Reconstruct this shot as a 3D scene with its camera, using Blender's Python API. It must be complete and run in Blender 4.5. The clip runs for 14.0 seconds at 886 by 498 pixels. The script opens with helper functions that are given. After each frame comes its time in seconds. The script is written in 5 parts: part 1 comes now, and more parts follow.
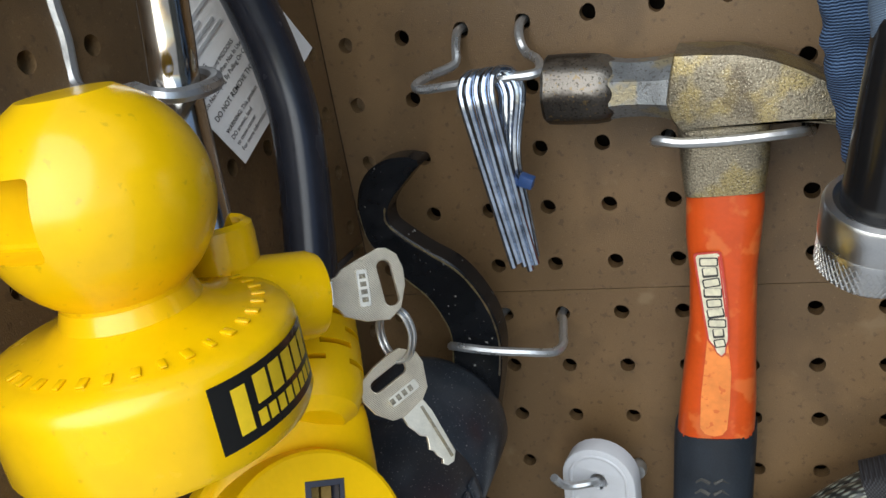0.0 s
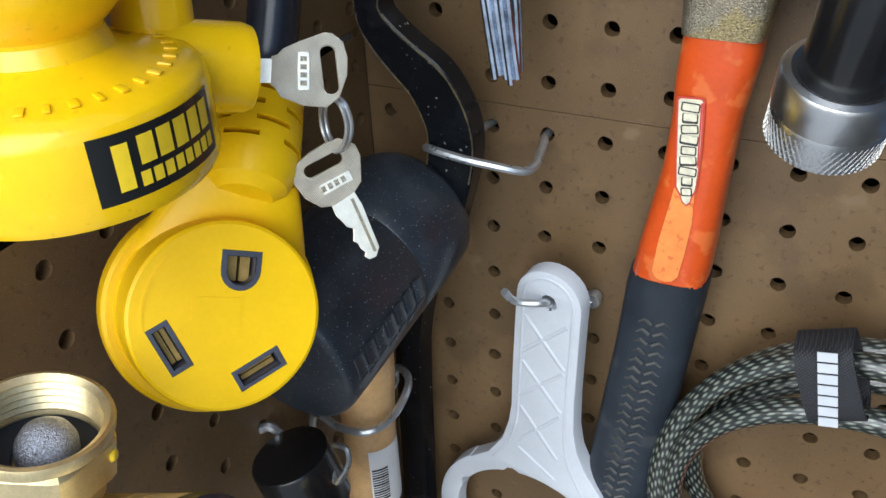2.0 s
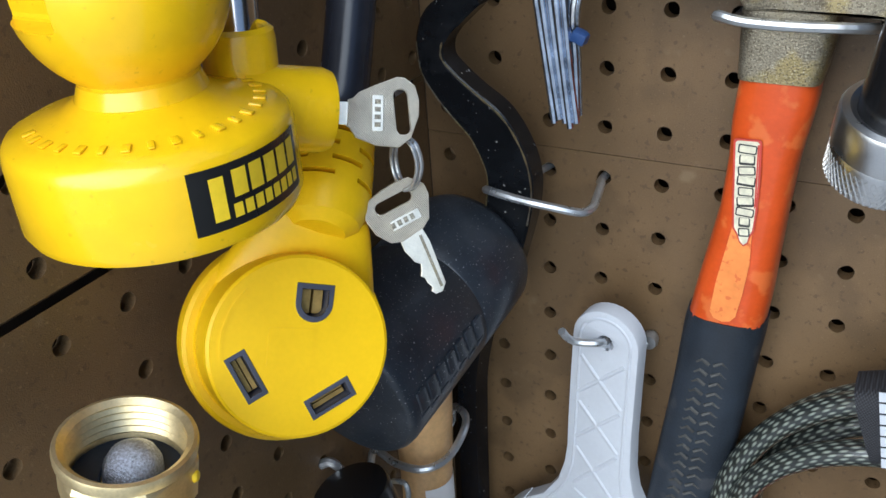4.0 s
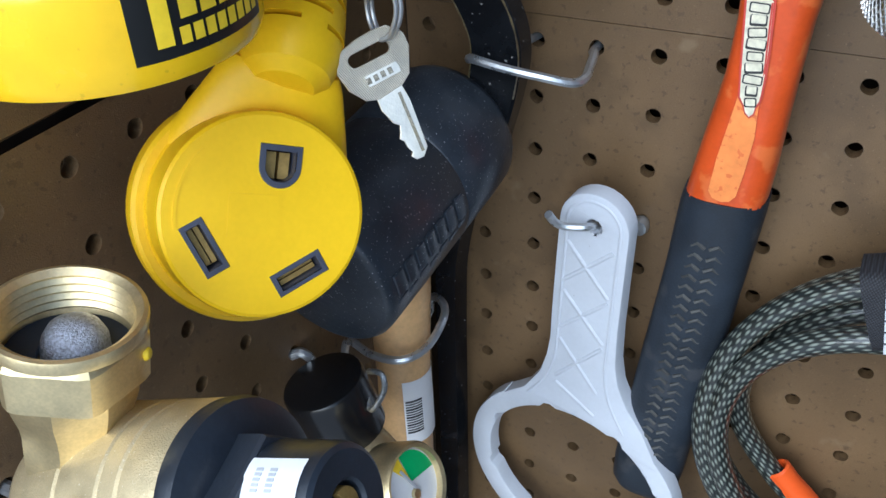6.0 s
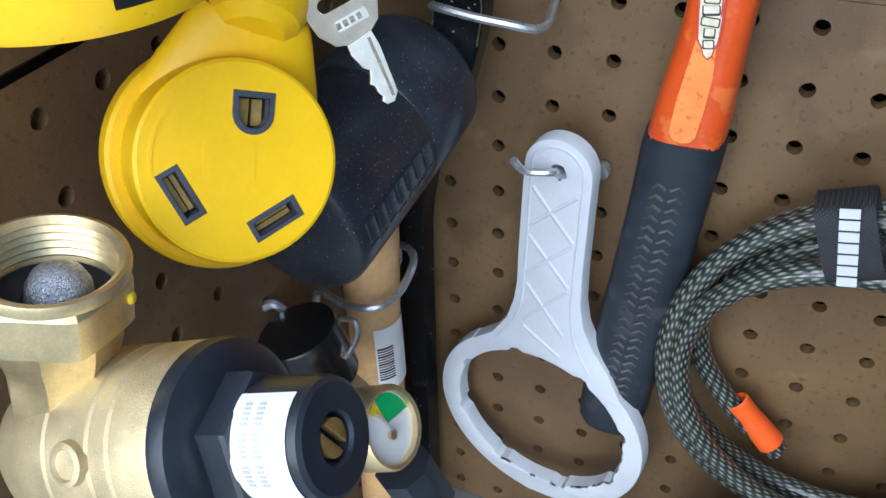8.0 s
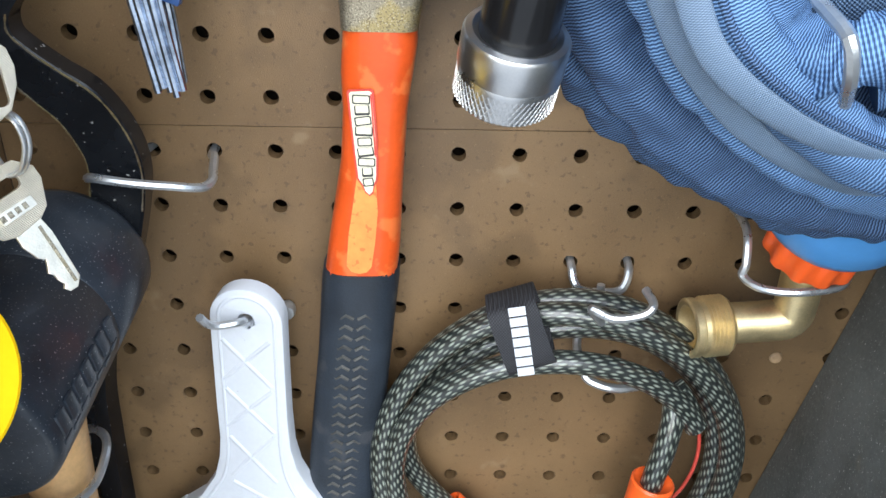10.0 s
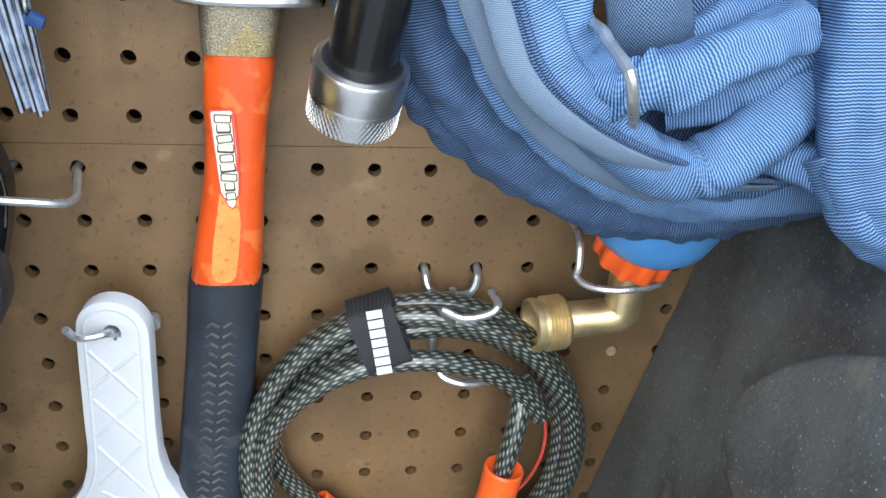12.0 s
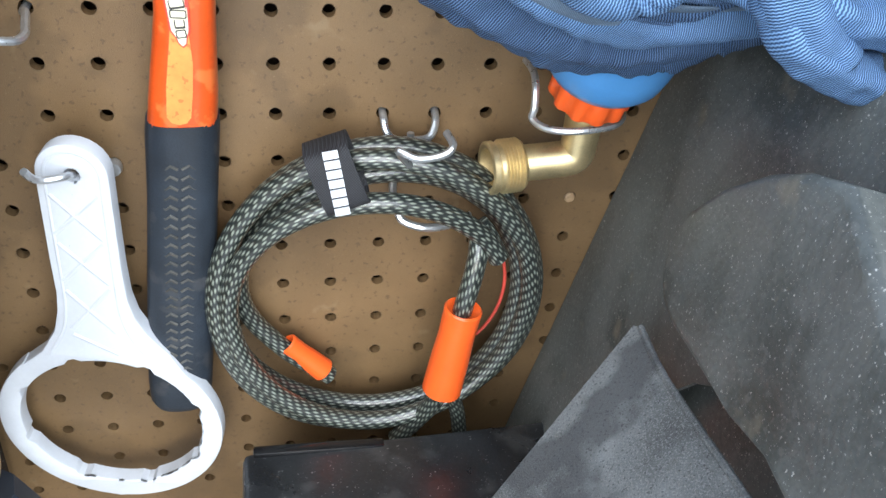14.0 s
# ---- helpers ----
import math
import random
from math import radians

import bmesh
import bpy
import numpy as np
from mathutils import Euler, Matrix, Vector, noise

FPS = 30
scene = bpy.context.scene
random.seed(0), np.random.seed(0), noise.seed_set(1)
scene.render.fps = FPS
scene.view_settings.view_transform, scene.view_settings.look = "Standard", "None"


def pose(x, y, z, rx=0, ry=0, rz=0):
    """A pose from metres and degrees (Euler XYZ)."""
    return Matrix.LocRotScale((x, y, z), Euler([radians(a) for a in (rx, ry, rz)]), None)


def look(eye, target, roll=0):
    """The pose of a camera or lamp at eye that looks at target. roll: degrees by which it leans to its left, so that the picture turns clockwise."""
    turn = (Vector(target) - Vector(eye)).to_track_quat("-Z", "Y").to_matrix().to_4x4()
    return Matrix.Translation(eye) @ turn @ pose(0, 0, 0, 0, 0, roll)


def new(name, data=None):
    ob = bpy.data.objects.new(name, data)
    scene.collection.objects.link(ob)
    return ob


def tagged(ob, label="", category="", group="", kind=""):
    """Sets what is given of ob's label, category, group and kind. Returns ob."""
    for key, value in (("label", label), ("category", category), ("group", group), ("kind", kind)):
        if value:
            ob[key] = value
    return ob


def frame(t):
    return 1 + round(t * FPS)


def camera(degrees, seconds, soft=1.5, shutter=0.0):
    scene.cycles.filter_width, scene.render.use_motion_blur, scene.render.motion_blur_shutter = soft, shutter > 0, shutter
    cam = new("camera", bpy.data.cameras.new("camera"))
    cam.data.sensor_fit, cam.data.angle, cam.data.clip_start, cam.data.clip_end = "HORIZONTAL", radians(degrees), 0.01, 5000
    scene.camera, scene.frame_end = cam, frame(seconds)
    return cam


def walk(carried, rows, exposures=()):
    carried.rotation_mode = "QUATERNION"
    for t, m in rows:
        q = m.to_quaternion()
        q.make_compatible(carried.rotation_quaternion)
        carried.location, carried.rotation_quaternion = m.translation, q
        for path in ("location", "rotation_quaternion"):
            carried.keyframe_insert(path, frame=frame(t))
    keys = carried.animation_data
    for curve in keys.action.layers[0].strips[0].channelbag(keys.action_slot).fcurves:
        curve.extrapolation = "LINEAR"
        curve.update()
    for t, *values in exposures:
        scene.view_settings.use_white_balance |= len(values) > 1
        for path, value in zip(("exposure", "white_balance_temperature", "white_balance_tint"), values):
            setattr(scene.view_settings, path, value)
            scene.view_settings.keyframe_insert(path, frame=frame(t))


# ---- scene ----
EXPOSURES = [(0.0, 0.18, 6450, 10), (2.5, 0.52, 5950, 10), (5.0, 0.38, 5750, 10), (6.5, 0.45, 5420, 10), (9.5, 0.75, 5950, 10), (10.0, 1.0, 6050, 10), (11.0, 0.88, 6000, 10), (12.5, 1.0, 6050, 10), (14.0, 1.2, 6100, 10)]
cam = camera(52.98, 14.0)
ROWS = [
    (0.0, 0.0870, -0.3433, 0.1637, 70.14, 9.75, 18.19),
    (0.5, 0.0747, -0.3382, 0.1556, 66.88, 5.12, 16.23),
    (1.0, 0.0691, -0.3331, 0.1538, 65.61, -0.66, 14.49),
    (1.5, 0.1089, -0.3238, 0.1583, 59.00, 1.26, 23.04),
    (2.0, 0.1175, -0.3293, 0.1604, 58.11, 2.30, 25.89),
    (2.5, 0.1171, -0.3315, 0.1599, 57.91, 3.46, 27.69),
    (2.7, 0.1227, -0.3352, 0.1619, 59.06, 4.18, 28.52),
    (4.8, 0.1109, -0.3416, 0.1612, 61.53, 3.16, 28.36),
    (5.0, 0.1097, -0.3369, 0.1501, 58.63, 2.57, 27.39),
    (5.5, 0.1070, -0.3324, 0.1413, 56.35, 2.46, 27.10),
    (6.0, 0.1050, -0.3283, 0.1373, 55.62, 2.36, 27.09),
    (6.5, 0.1049, -0.3310, 0.1345, 54.18, 1.82, 26.94),
    (7.0, 0.1051, -0.3337, 0.1329, 53.72, 1.87, 26.32),
    (7.2, 0.1064, -0.3345, 0.1324, 53.35, 1.87, 26.08),
    (9.3, 0.0956, -0.3386, 0.1466, 52.91, 1.21, 7.05),
    (9.5, 0.0940, -0.3344, 0.1261, 56.58, 0.26, 2.67),
    (10.0, 0.0931, -0.3415, 0.1467, 60.65, -0.94, 0.09),
    (10.5, 0.0879, -0.3564, 0.1707, 65.75, -1.30, -0.71),
    (11.0, 0.0849, -0.3586, 0.1752, 67.21, -1.89, -1.68),
    (11.5, 0.0899, -0.3648, 0.1713, 66.52, -2.44, -4.16),
    (12.0, 0.0969, -0.3681, 0.1581, 61.94, -3.87, -7.78),
    (12.5, 0.1004, -0.3700, 0.1405, 55.98, -4.30, -7.09),
    (13.0, 0.1030, -0.3714, 0.1306, 53.92, -4.24, -6.94),
    (13.5, 0.1040, -0.3737, 0.1311, 53.64, -3.99, -7.22),
    (14.0, 0.1089, -0.3845, 0.1471, 54.38, -3.96, -8.75),
]
walk(cam, [(t, pose(*row)) for t, *row in ROWS], EXPOSURES)
# ---- end of walk ----
from mathutils.geometry import tessellate_polygon

# ---- world, sun ----
world = bpy.data.worlds.new("world")
scene.world = world
world.use_nodes = True
wn = world.node_tree.nodes
sky = wn.new("ShaderNodeTexSky")
sky.sky_type = "NISHITA"
sky.sun_disc = False
sky.sun_elevation = radians(36)
sky.sun_rotation = radians(183)
wn["Background"].inputs["Strength"].default_value = 0.15
world.node_tree.links.new(sky.outputs[0], wn["Background"].inputs["Color"])
sun_data = bpy.data.lights.new("sun", "SUN")
sun_data.energy = 3.0
sun_data.angle = radians(80)
sun_data.color = (0.965, 1.0, 0.955)
sun = new("sun", sun_data)
sun.matrix_world = look((-0.05, -1.0, 0.72), (0, 0, 0))

# ---- materials ----


def mat(name, col, rough=0.5, metal=0.0, var=0.15, scale=60.0, bump=0.1, bscale=500.0, spots=(), coat=0.0, rvar=0.12, dist=0.0006, spec=0.5):
    """A surface with broad tone changes, fine grain and, if asked, specks: spots are (colour, scale, threshold, amount)."""
    m = bpy.data.materials.new(name)
    m.use_nodes = True
    n, l = m.node_tree.nodes, m.node_tree.links
    b = n["Principled BSDF"]
    tc = n.new("ShaderNodeTexCoord")
    big = n.new("ShaderNodeTexNoise")
    big.inputs["Scale"].default_value, big.inputs["Detail"].default_value = scale, 5
    fine = n.new("ShaderNodeTexNoise")
    fine.inputs["Scale"].default_value, fine.inputs["Detail"].default_value = bscale, 3
    l.new(tc.outputs["Object"], big.inputs["Vector"])
    l.new(tc.outputs["Object"], fine.inputs["Vector"])
    ramp = n.new("ShaderNodeValToRGB")
    ramp.color_ramp.elements[0].position, ramp.color_ramp.elements[1].position = 0.3, 0.7
    ramp.color_ramp.elements[0].color = (*[c * (1 - var) for c in col], 1)
    ramp.color_ramp.elements[1].color = (*[min(1, c * (1 + var)) for c in col], 1)
    add = n.new("ShaderNodeMath")
    add.operation = "MULTIPLY_ADD"
    add.inputs[1].default_value = 0.35
    l.new(fine.outputs["Fac"], add.inputs[0])
    sub = n.new("ShaderNodeMath")
    sub.operation = "SUBTRACT"
    sub.inputs[1].default_value = 0.175
    l.new(big.outputs["Fac"], sub.inputs[0])
    l.new(sub.outputs[0], add.inputs[2])
    l.new(add.outputs[0], ramp.inputs["Fac"])
    colour = ramp.outputs["Color"]
    for k, (scol, sscale, thr, amount) in enumerate(spots):
        t = n.new("ShaderNodeTexNoise")
        t.inputs["Scale"].default_value, t.inputs["Detail"].default_value = sscale, 4
        l.new(tc.outputs["Object"], t.inputs["Vector"])
        st = n.new("ShaderNodeMapRange")
        st.inputs["From Min"].default_value, st.inputs["From Max"].default_value = thr, thr + 0.06
        st.inputs["To Max"].default_value = amount
        l.new(t.outputs["Fac"], st.inputs["Value"])
        mix = n.new("ShaderNodeMix")
        mix.data_type = "RGBA"
        mix.inputs["B"].default_value = (*scol, 1)
        l.new(st.outputs["Result"], mix.inputs["Factor"])
        l.new(colour, mix.inputs["A"])
        colour = mix.outputs["Result"]
    l.new(colour, b.inputs["Base Color"])
    rr = n.new("ShaderNodeMapRange")
    rr.inputs["To Min"].default_value, rr.inputs["To Max"].default_value = max(0.03, rough - rvar), min(1, rough + rvar)
    l.new(big.outputs["Fac"], rr.inputs["Value"])
    l.new(rr.outputs["Result"], b.inputs["Roughness"])
    b.inputs["Metallic"].default_value = metal
    b.inputs["Specular IOR Level"].default_value = spec
    b.inputs["Coat Weight"].default_value = coat
    b.inputs["Coat Roughness"].default_value = 0.15
    if bump:
        bp = n.new("ShaderNodeBump")
        bp.inputs["Strength"].default_value, bp.inputs["Distance"].default_value = bump, dist
        l.new(fine.outputs["Fac"], bp.inputs["Height"])
        l.new(bp.outputs["Normal"], b.inputs["Normal"])
    return m


def math_node(n, l, op, a, b=None, c=None):
    q = n.new("ShaderNodeMath")
    q.operation = op
    for k, v in enumerate((a, b, c)):
        if v is None:
            continue
        if isinstance(v, (int, float)):
            q.inputs[k].default_value = v
        else:
            l.new(v, q.inputs[k])
    return q.outputs[0]


def woven(name, dark, light, du, dv, rough, slant=False, ramp_at=(0.25, 0.8), depth=0.0004, coat=0.0, stain=0.25, big=30.0, spec=0.5, ribbed=False):
    """Threads laid in rows by the map coordinates, u and v in metres: du, dv are the thread's pitch; slant: a braid of staggered dashes."""
    m = bpy.data.materials.new(name)
    m.use_nodes = True
    n, l = m.node_tree.nodes, m.node_tree.links
    b = n["Principled BSDF"]
    uv = n.new("ShaderNodeUVMap")
    sep = n.new("ShaderNodeSeparateXYZ")
    l.new(uv.outputs["UV"], sep.inputs[0])
    u = math_node(n, l, "MULTIPLY", sep.outputs["X"], 2 * math.pi / du)
    v = math_node(n, l, "MULTIPLY", sep.outputs["Y"], 2 * math.pi / dv)
    h = math_node(n, l, "MULTIPLY", math_node(n, l, "SINE", u), math_node(n, l, "SINE", v))
    f = math_node(n, l, "MULTIPLY_ADD", h, 0.5, 0.5)
    if ribbed:
        f = math_node(n, l, "MULTIPLY_ADD", math_node(n, l, "SINE", math_node(n, l, "MULTIPLY_ADD", math_node(n, l, "SINE", u), 0.5, v)), 0.5, 0.5)
    if slant:
        lane = math_node(n, l, "DIVIDE", sep.outputs["X"], du)
        step = math_node(n, l, "FLOOR", lane)
        across = math_node(n, l, "SINE", math_node(n, l, "MULTIPLY", math_node(n, l, "FRACT", lane), math.pi))
        run = math_node(n, l, "MULTIPLY_ADD", sep.outputs["Y"], 1 / dv, math_node(n, l, "MULTIPLY", step, 0.5))
        wave = math_node(n, l, "SINE", math_node(n, l, "MULTIPLY", math_node(n, l, "MULTIPLY_ADD", lane, 0.22, run), 2 * math.pi))
        f = math_node(n, l, "MULTIPLY", across, math_node(n, l, "MULTIPLY_ADD", wave, 0.5, 0.55))
    tc = n.new("ShaderNodeTexCoord")
    ns = n.new("ShaderNodeTexNoise")
    ns.inputs["Scale"].default_value, ns.inputs["Detail"].default_value = big, 5
    l.new(tc.outputs["Object"], ns.inputs["Vector"])
    f2 = math_node(n, l, "ADD", f, math_node(n, l, "MULTIPLY_ADD", ns.outputs["Fac"], stain * 2, -stain))
    ramp = n.new("ShaderNodeValToRGB")
    ramp.color_ramp.elements[0].color, ramp.color_ramp.elements[1].color = (*dark, 1), (*light, 1)
    ramp.color_ramp.elements[0].position, ramp.color_ramp.elements[1].position = ramp_at
    l.new(f2, ramp.inputs["Fac"])
    l.new(ramp.outputs["Color"], b.inputs["Base Color"])
    b.inputs["Roughness"].default_value = rough
    b.inputs["Specular IOR Level"].default_value = spec
    b.inputs["Coat Weight"].default_value = coat
    b.inputs["Coat Roughness"].default_value = 0.12
    bp = n.new("ShaderNodeBump")
    bp.inputs["Strength"].default_value, bp.inputs["Distance"].default_value = 0.7, depth
    l.new(f, bp.inputs["Height"])
    l.new(bp.outputs["Normal"], b.inputs["Normal"])
    return m


def hatched(m, scale):
    """Adds fine stamped lines to a metal."""
    n, l = m.node_tree.nodes, m.node_tree.links
    b = n["Principled BSDF"]
    tc = n.new("ShaderNodeTexCoord")
    w = n.new("ShaderNodeTexWave")
    w.bands_direction = "DIAGONAL"
    w.inputs["Scale"].default_value = scale
    l.new(tc.outputs["Object"], w.inputs["Vector"])
    bp = n.new("ShaderNodeBump")
    bp.inputs["Strength"].default_value, bp.inputs["Distance"].default_value = 0.8, 0.0003
    l.new(w.outputs["Fac"], bp.inputs["Height"])
    l.new(b.inputs["Normal"].links[0].from_socket, bp.inputs["Normal"])
    l.new(bp.outputs["Normal"], b.inputs["Normal"])
    return m


HARDBOARD = mat("hardboard", (0.164, 0.101, 0.047), 0.42, var=0.32, scale=11, bump=0.4, bscale=2000, dist=0.0004, spots=(((0.105, 0.066, 0.032), 16, 0.53, 0.55), ((0.085, 0.052, 0.027), 300, 0.60, 0.6), ((0.25, 0.165, 0.085), 800, 0.64, 0.6), ((0.07, 0.045, 0.025), 1300, 0.63, 0.6), ((0.26, 0.19, 0.11), 45, 0.66, 0.4)))
# Near-black colour stands in for shade inside holes, slots and behind the mat.
VOID = mat("cavity_shade", (0.03, 0.02, 0.015), 0.9, var=0.3)
BATTEN = mat("raw_wood", (0.30, 0.20, 0.11), 0.7, var=0.3, scale=90)
YELLOW = mat("yellow_vinyl", (0.92, 0.550, 0.0), 0.25, var=0.06, scale=40, bump=0.05, bscale=160, coat=0.5, rvar=0.08, spec=0.35, spots=(((0.62, 0.36, 0.01), 420, 0.66, 0.5),))
YELLOW_DULL = mat("yellow_plastic", (0.93, 0.565, 0.0), 0.38, var=0.05, scale=50, bump=0.06, bscale=700, rvar=0.1, spec=0.3)
SLOT = mat("slate_plastic", (0.055, 0.06, 0.085), 0.5, var=0.2)
BRASS = mat("brass", (0.78, 0.64, 0.36), 0.40, 0.9, var=0.18, scale=90, bump=0.1, bscale=1200, rvar=0.14)
OLD_BRASS = mat("dull_brass", (0.42, 0.27, 0.08), 0.45, 0.6, var=0.25, scale=200, bump=0.1, bscale=1200)
BRASS_CAST = mat("cast_brass", (0.60, 0.49, 0.29), 0.50, 0.7, var=0.16, scale=120, bump=0.7, bscale=2600, rvar=0.08, dist=0.0003, spots=(((0.85, 0.78, 0.60), 1700, 0.66, 0.8),))
STEEL = mat("zinc_steel", (0.50, 0.52, 0.54), 0.3, 0.75, var=0.15, scale=150, bump=0.1, bscale=900)
PLATED = mat("blue_zinc_plate", (0.44, 0.50, 0.60), 0.16, 0.95, var=0.35, scale=120, bump=0.08, bscale=600)
CHROME = mat("chrome", (0.58, 0.54, 0.49), 0.16, 1.0, var=0.1, scale=50, bump=0.02)
NICKEL_PLAIN = mat("plain_nickel", (0.74, 0.70, 0.60), 0.34, 0.7, var=0.1, scale=200, bump=0.1, bscale=1600)
NICKEL = hatched(mat("nickel_key", (0.76, 0.72, 0.61), 0.40, 0.6, var=0.1, scale=200, bump=0.1, bscale=2600), 760)
BLACK_PAINT = mat("black_enamel", (0.007, 0.008, 0.010), 0.2, spec=0.3, var=0.3, bump=0.10, bscale=250, spots=(((0.45, 0.43, 0.4), 520, 0.69, 0.8), ((0.03, 0.03, 0.034), 30, 0.60, 0.4)))
BLACK_PLASTIC = mat("black_plastic", (0.019, 0.024, 0.033), 0.38, var=0.25, bump=0.1, bscale=900)
BLACK_GLOSS = mat("black_gloss", (0.010, 0.010, 0.011), 0.22, var=0.2, bump=0.03)
RUBBER = mat("black_rubber", (0.027, 0.034, 0.045), 0.33, var=0.2, bump=0.15, bscale=500, spots=(((0.50, 0.50, 0.50), 1200, 0.658, 0.85), ((0.046, 0.054, 0.066), 45, 0.55, 0.5)))
RIB = mat("dusty_grip_rib", (0.070, 0.070, 0.066), 0.7, var=0.4, scale=90, bump=0.3, bscale=1100)
SCUFFED = mat("scuffed_black_plastic", (0.022, 0.024, 0.027), 0.3, var=0.4, scale=25, bump=0.25, bscale=500, spots=(((0.065, 0.068, 0.07), 30, 0.54, 0.6), ((0.3, 0.3, 0.3), 700, 0.66, 0.6)))
GRIP = mat("grip_rubber", (0.018, 0.025, 0.036), 0.55, var=0.35, scale=40, bump=0.3, bscale=1100, spots=(((0.06, 0.062, 0.068), 60, 0.58, 0.5),))
DUSTY = mat("dusty_rubber", (0.122, 0.132, 0.126), 0.46, var=0.35, scale=22, bump=0.5, bscale=420, rvar=0.15, spots=(((0.155, 0.162, 0.155), 24, 0.52, 0.6), ((0.045, 0.051, 0.045), 15, 0.55, 0.6), ((0.19, 0.195, 0.185), 260, 0.58, 0.4), ((0.62, 0.61, 0.58), 800, 0.655, 0.9), ((0.50, 0.49, 0.46), 1300, 0.66, 0.8), ((0.30, 0.26, 0.19), 30, 0.66, 0.4)))
GREYDUST = mat("grey_dusty_rubber", (0.136, 0.144, 0.146), 0.7, var=0.45, scale=30, bump=0.6, bscale=2200, dist=0.0007, spots=(((0.25, 0.258, 0.262), 1500, 0.54, 0.7), ((0.05, 0.052, 0.057), 22, 0.54, 0.7), ((0.035, 0.035, 0.04), 900, 0.59, 0.7)))
PATINA = mat("worn_steel", (0.27, 0.24, 0.18), 0.42, 0.8, var=0.3, scale=60, bump=0.5, bscale=1500, dist=0.0005, spots=(((0.42, 0.33, 0.13), 45, 0.49, 0.65), ((0.10, 0.08, 0.06), 1400, 0.55, 0.6), ((0.09, 0.07, 0.05), 40, 0.55, 0.6), ((0.62, 0.57, 0.44), 1900, 0.59, 0.6)))
PATINA_DARK = mat("browned_steel", (0.075, 0.067, 0.06), 0.4, 0.8, var=0.4, scale=50, bump=0.4, bscale=1300, dist=0.0005, spots=(((0.30, 0.28, 0.25), 45, 0.52, 0.6), ((0.22, 0.15, 0.06), 700, 0.6, 0.7), ((0.03, 0.026, 0.022), 1000, 0.58, 0.7)))
GUNMETAL = mat("grey_steel", (0.27, 0.29, 0.31), 0.38, 0.7, var=0.25, scale=80, bump=0.25, bscale=1500, spots=(((0.42, 0.35, 0.20), 60, 0.50, 0.75), ((0.10, 0.09, 0.08), 900, 0.58, 0.6)))
ORANGE = mat("orange_fibreglass", (0.66, 0.085, 0.012), 0.32, var=0.12, scale=60, bump=0.1, spots=(((0.78, 0.2, 0.05), 90, 0.58, 0.6),), coat=0.3)
ORANGE_WORN = mat("worn_orange", (0.88, 0.27, 0.06), 0.45, var=0.15, scale=70, bump=0.2, spots=(((0.7, 0.12, 0.03), 300, 0.6, 0.7),))
ORANGE_PLASTIC = mat("bright_orange_plastic", (0.95, 0.13, 0.02), 0.35, var=0.06, bump=0.03)
WHITE = mat("white_plastic", (0.61, 0.64, 0.695), 0.42, var=0.05, scale=50, bump=0.08, spots=(((0.25, 0.25, 0.26), 800, 0.71, 0.5),))
PAPER = mat("white_paper", (0.78, 0.78, 0.78), 0.6, var=0.04, bump=0.03)
INK = mat("black_ink", (0.03, 0.03, 0.03), 0.6, bump=0)
INK_GREY = mat("grey_ink", (0.45, 0.46, 0.48), 0.6, bump=0)
CREAM = mat("cream_ink", (0.72, 0.68, 0.52), 0.5, var=0.2, scale=400, bump=0.05)
RED_INK = mat("red_ink", (0.55, 0.06, 0.04), 0.5, bump=0)
YELLOW_INK = mat("yellow_ink", (0.88, 0.6, 0.02), 0.4, bump=0)
GREEN_INK = mat("green_ink", (0.02, 0.42, 0.12), 0.4, bump=0)
LABEL_BLACK = mat("black_label", (0.012, 0.012, 0.012), 0.28, bump=0.02)
WOOD = mat("ash_wood", (0.62, 0.38, 0.17), 0.45, var=0.22, scale=50, bump=0.1)
BLUE_PLASTIC = mat("blue_plastic", (0.09, 0.30, 0.66), 0.35, var=0.06, bump=0.05)
BLUE_TIE = mat("blue_tie", (0.03, 0.07, 0.2), 0.4)
MESH_STEEL = mat("steel_gauze", (0.55, 0.58, 0.66), 0.35, 0.9, var=0.4, scale=1500, bump=0.9, bscale=2500)
ALU = mat("aluminium", (0.66, 0.66, 0.66), 0.3, 1.0, var=0.08, bump=0.08, bscale=1500)
CORD = mat("black_cord", (0.017, 0.019, 0.027), 0.25, var=0.2, bump=0.04)
CONCRETE = mat("concrete", (0.38, 0.37, 0.35), 0.9, var=0.2, scale=2, bump=0.3, bscale=60)
PAINTED = mat("grey_panel", (0.35, 0.34, 0.32), 0.6, var=0.1, scale=8)
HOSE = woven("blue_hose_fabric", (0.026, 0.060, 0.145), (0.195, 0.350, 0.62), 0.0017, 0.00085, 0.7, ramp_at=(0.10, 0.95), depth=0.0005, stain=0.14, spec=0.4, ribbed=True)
# Darker copy of HOSE paints shade on rear strands; also the navy strap and seams.
HOSE_DARK = woven("navy_and_shaded_hose_fabric", (0.010, 0.022, 0.056), (0.115, 0.20, 0.37), 0.0017, 0.00085, 0.75, ramp_at=(0.10, 0.95), depth=0.0005, stain=0.15, spec=0.3, ribbed=True)
WEBBING = woven("grey_blue_webbing", (0.018, 0.036, 0.078), (0.15, 0.24, 0.38), 0.0011, 0.0013, 0.7, ramp_at=(0.28, 0.75), depth=0.0004, stain=0.14, spec=0.35)
PIPING = woven("grey_blue_binding", (0.065, 0.10, 0.155), (0.175, 0.245, 0.345), 0.0016, 0.0006, 0.5, depth=0.0002, stain=0.2, spec=0.5)
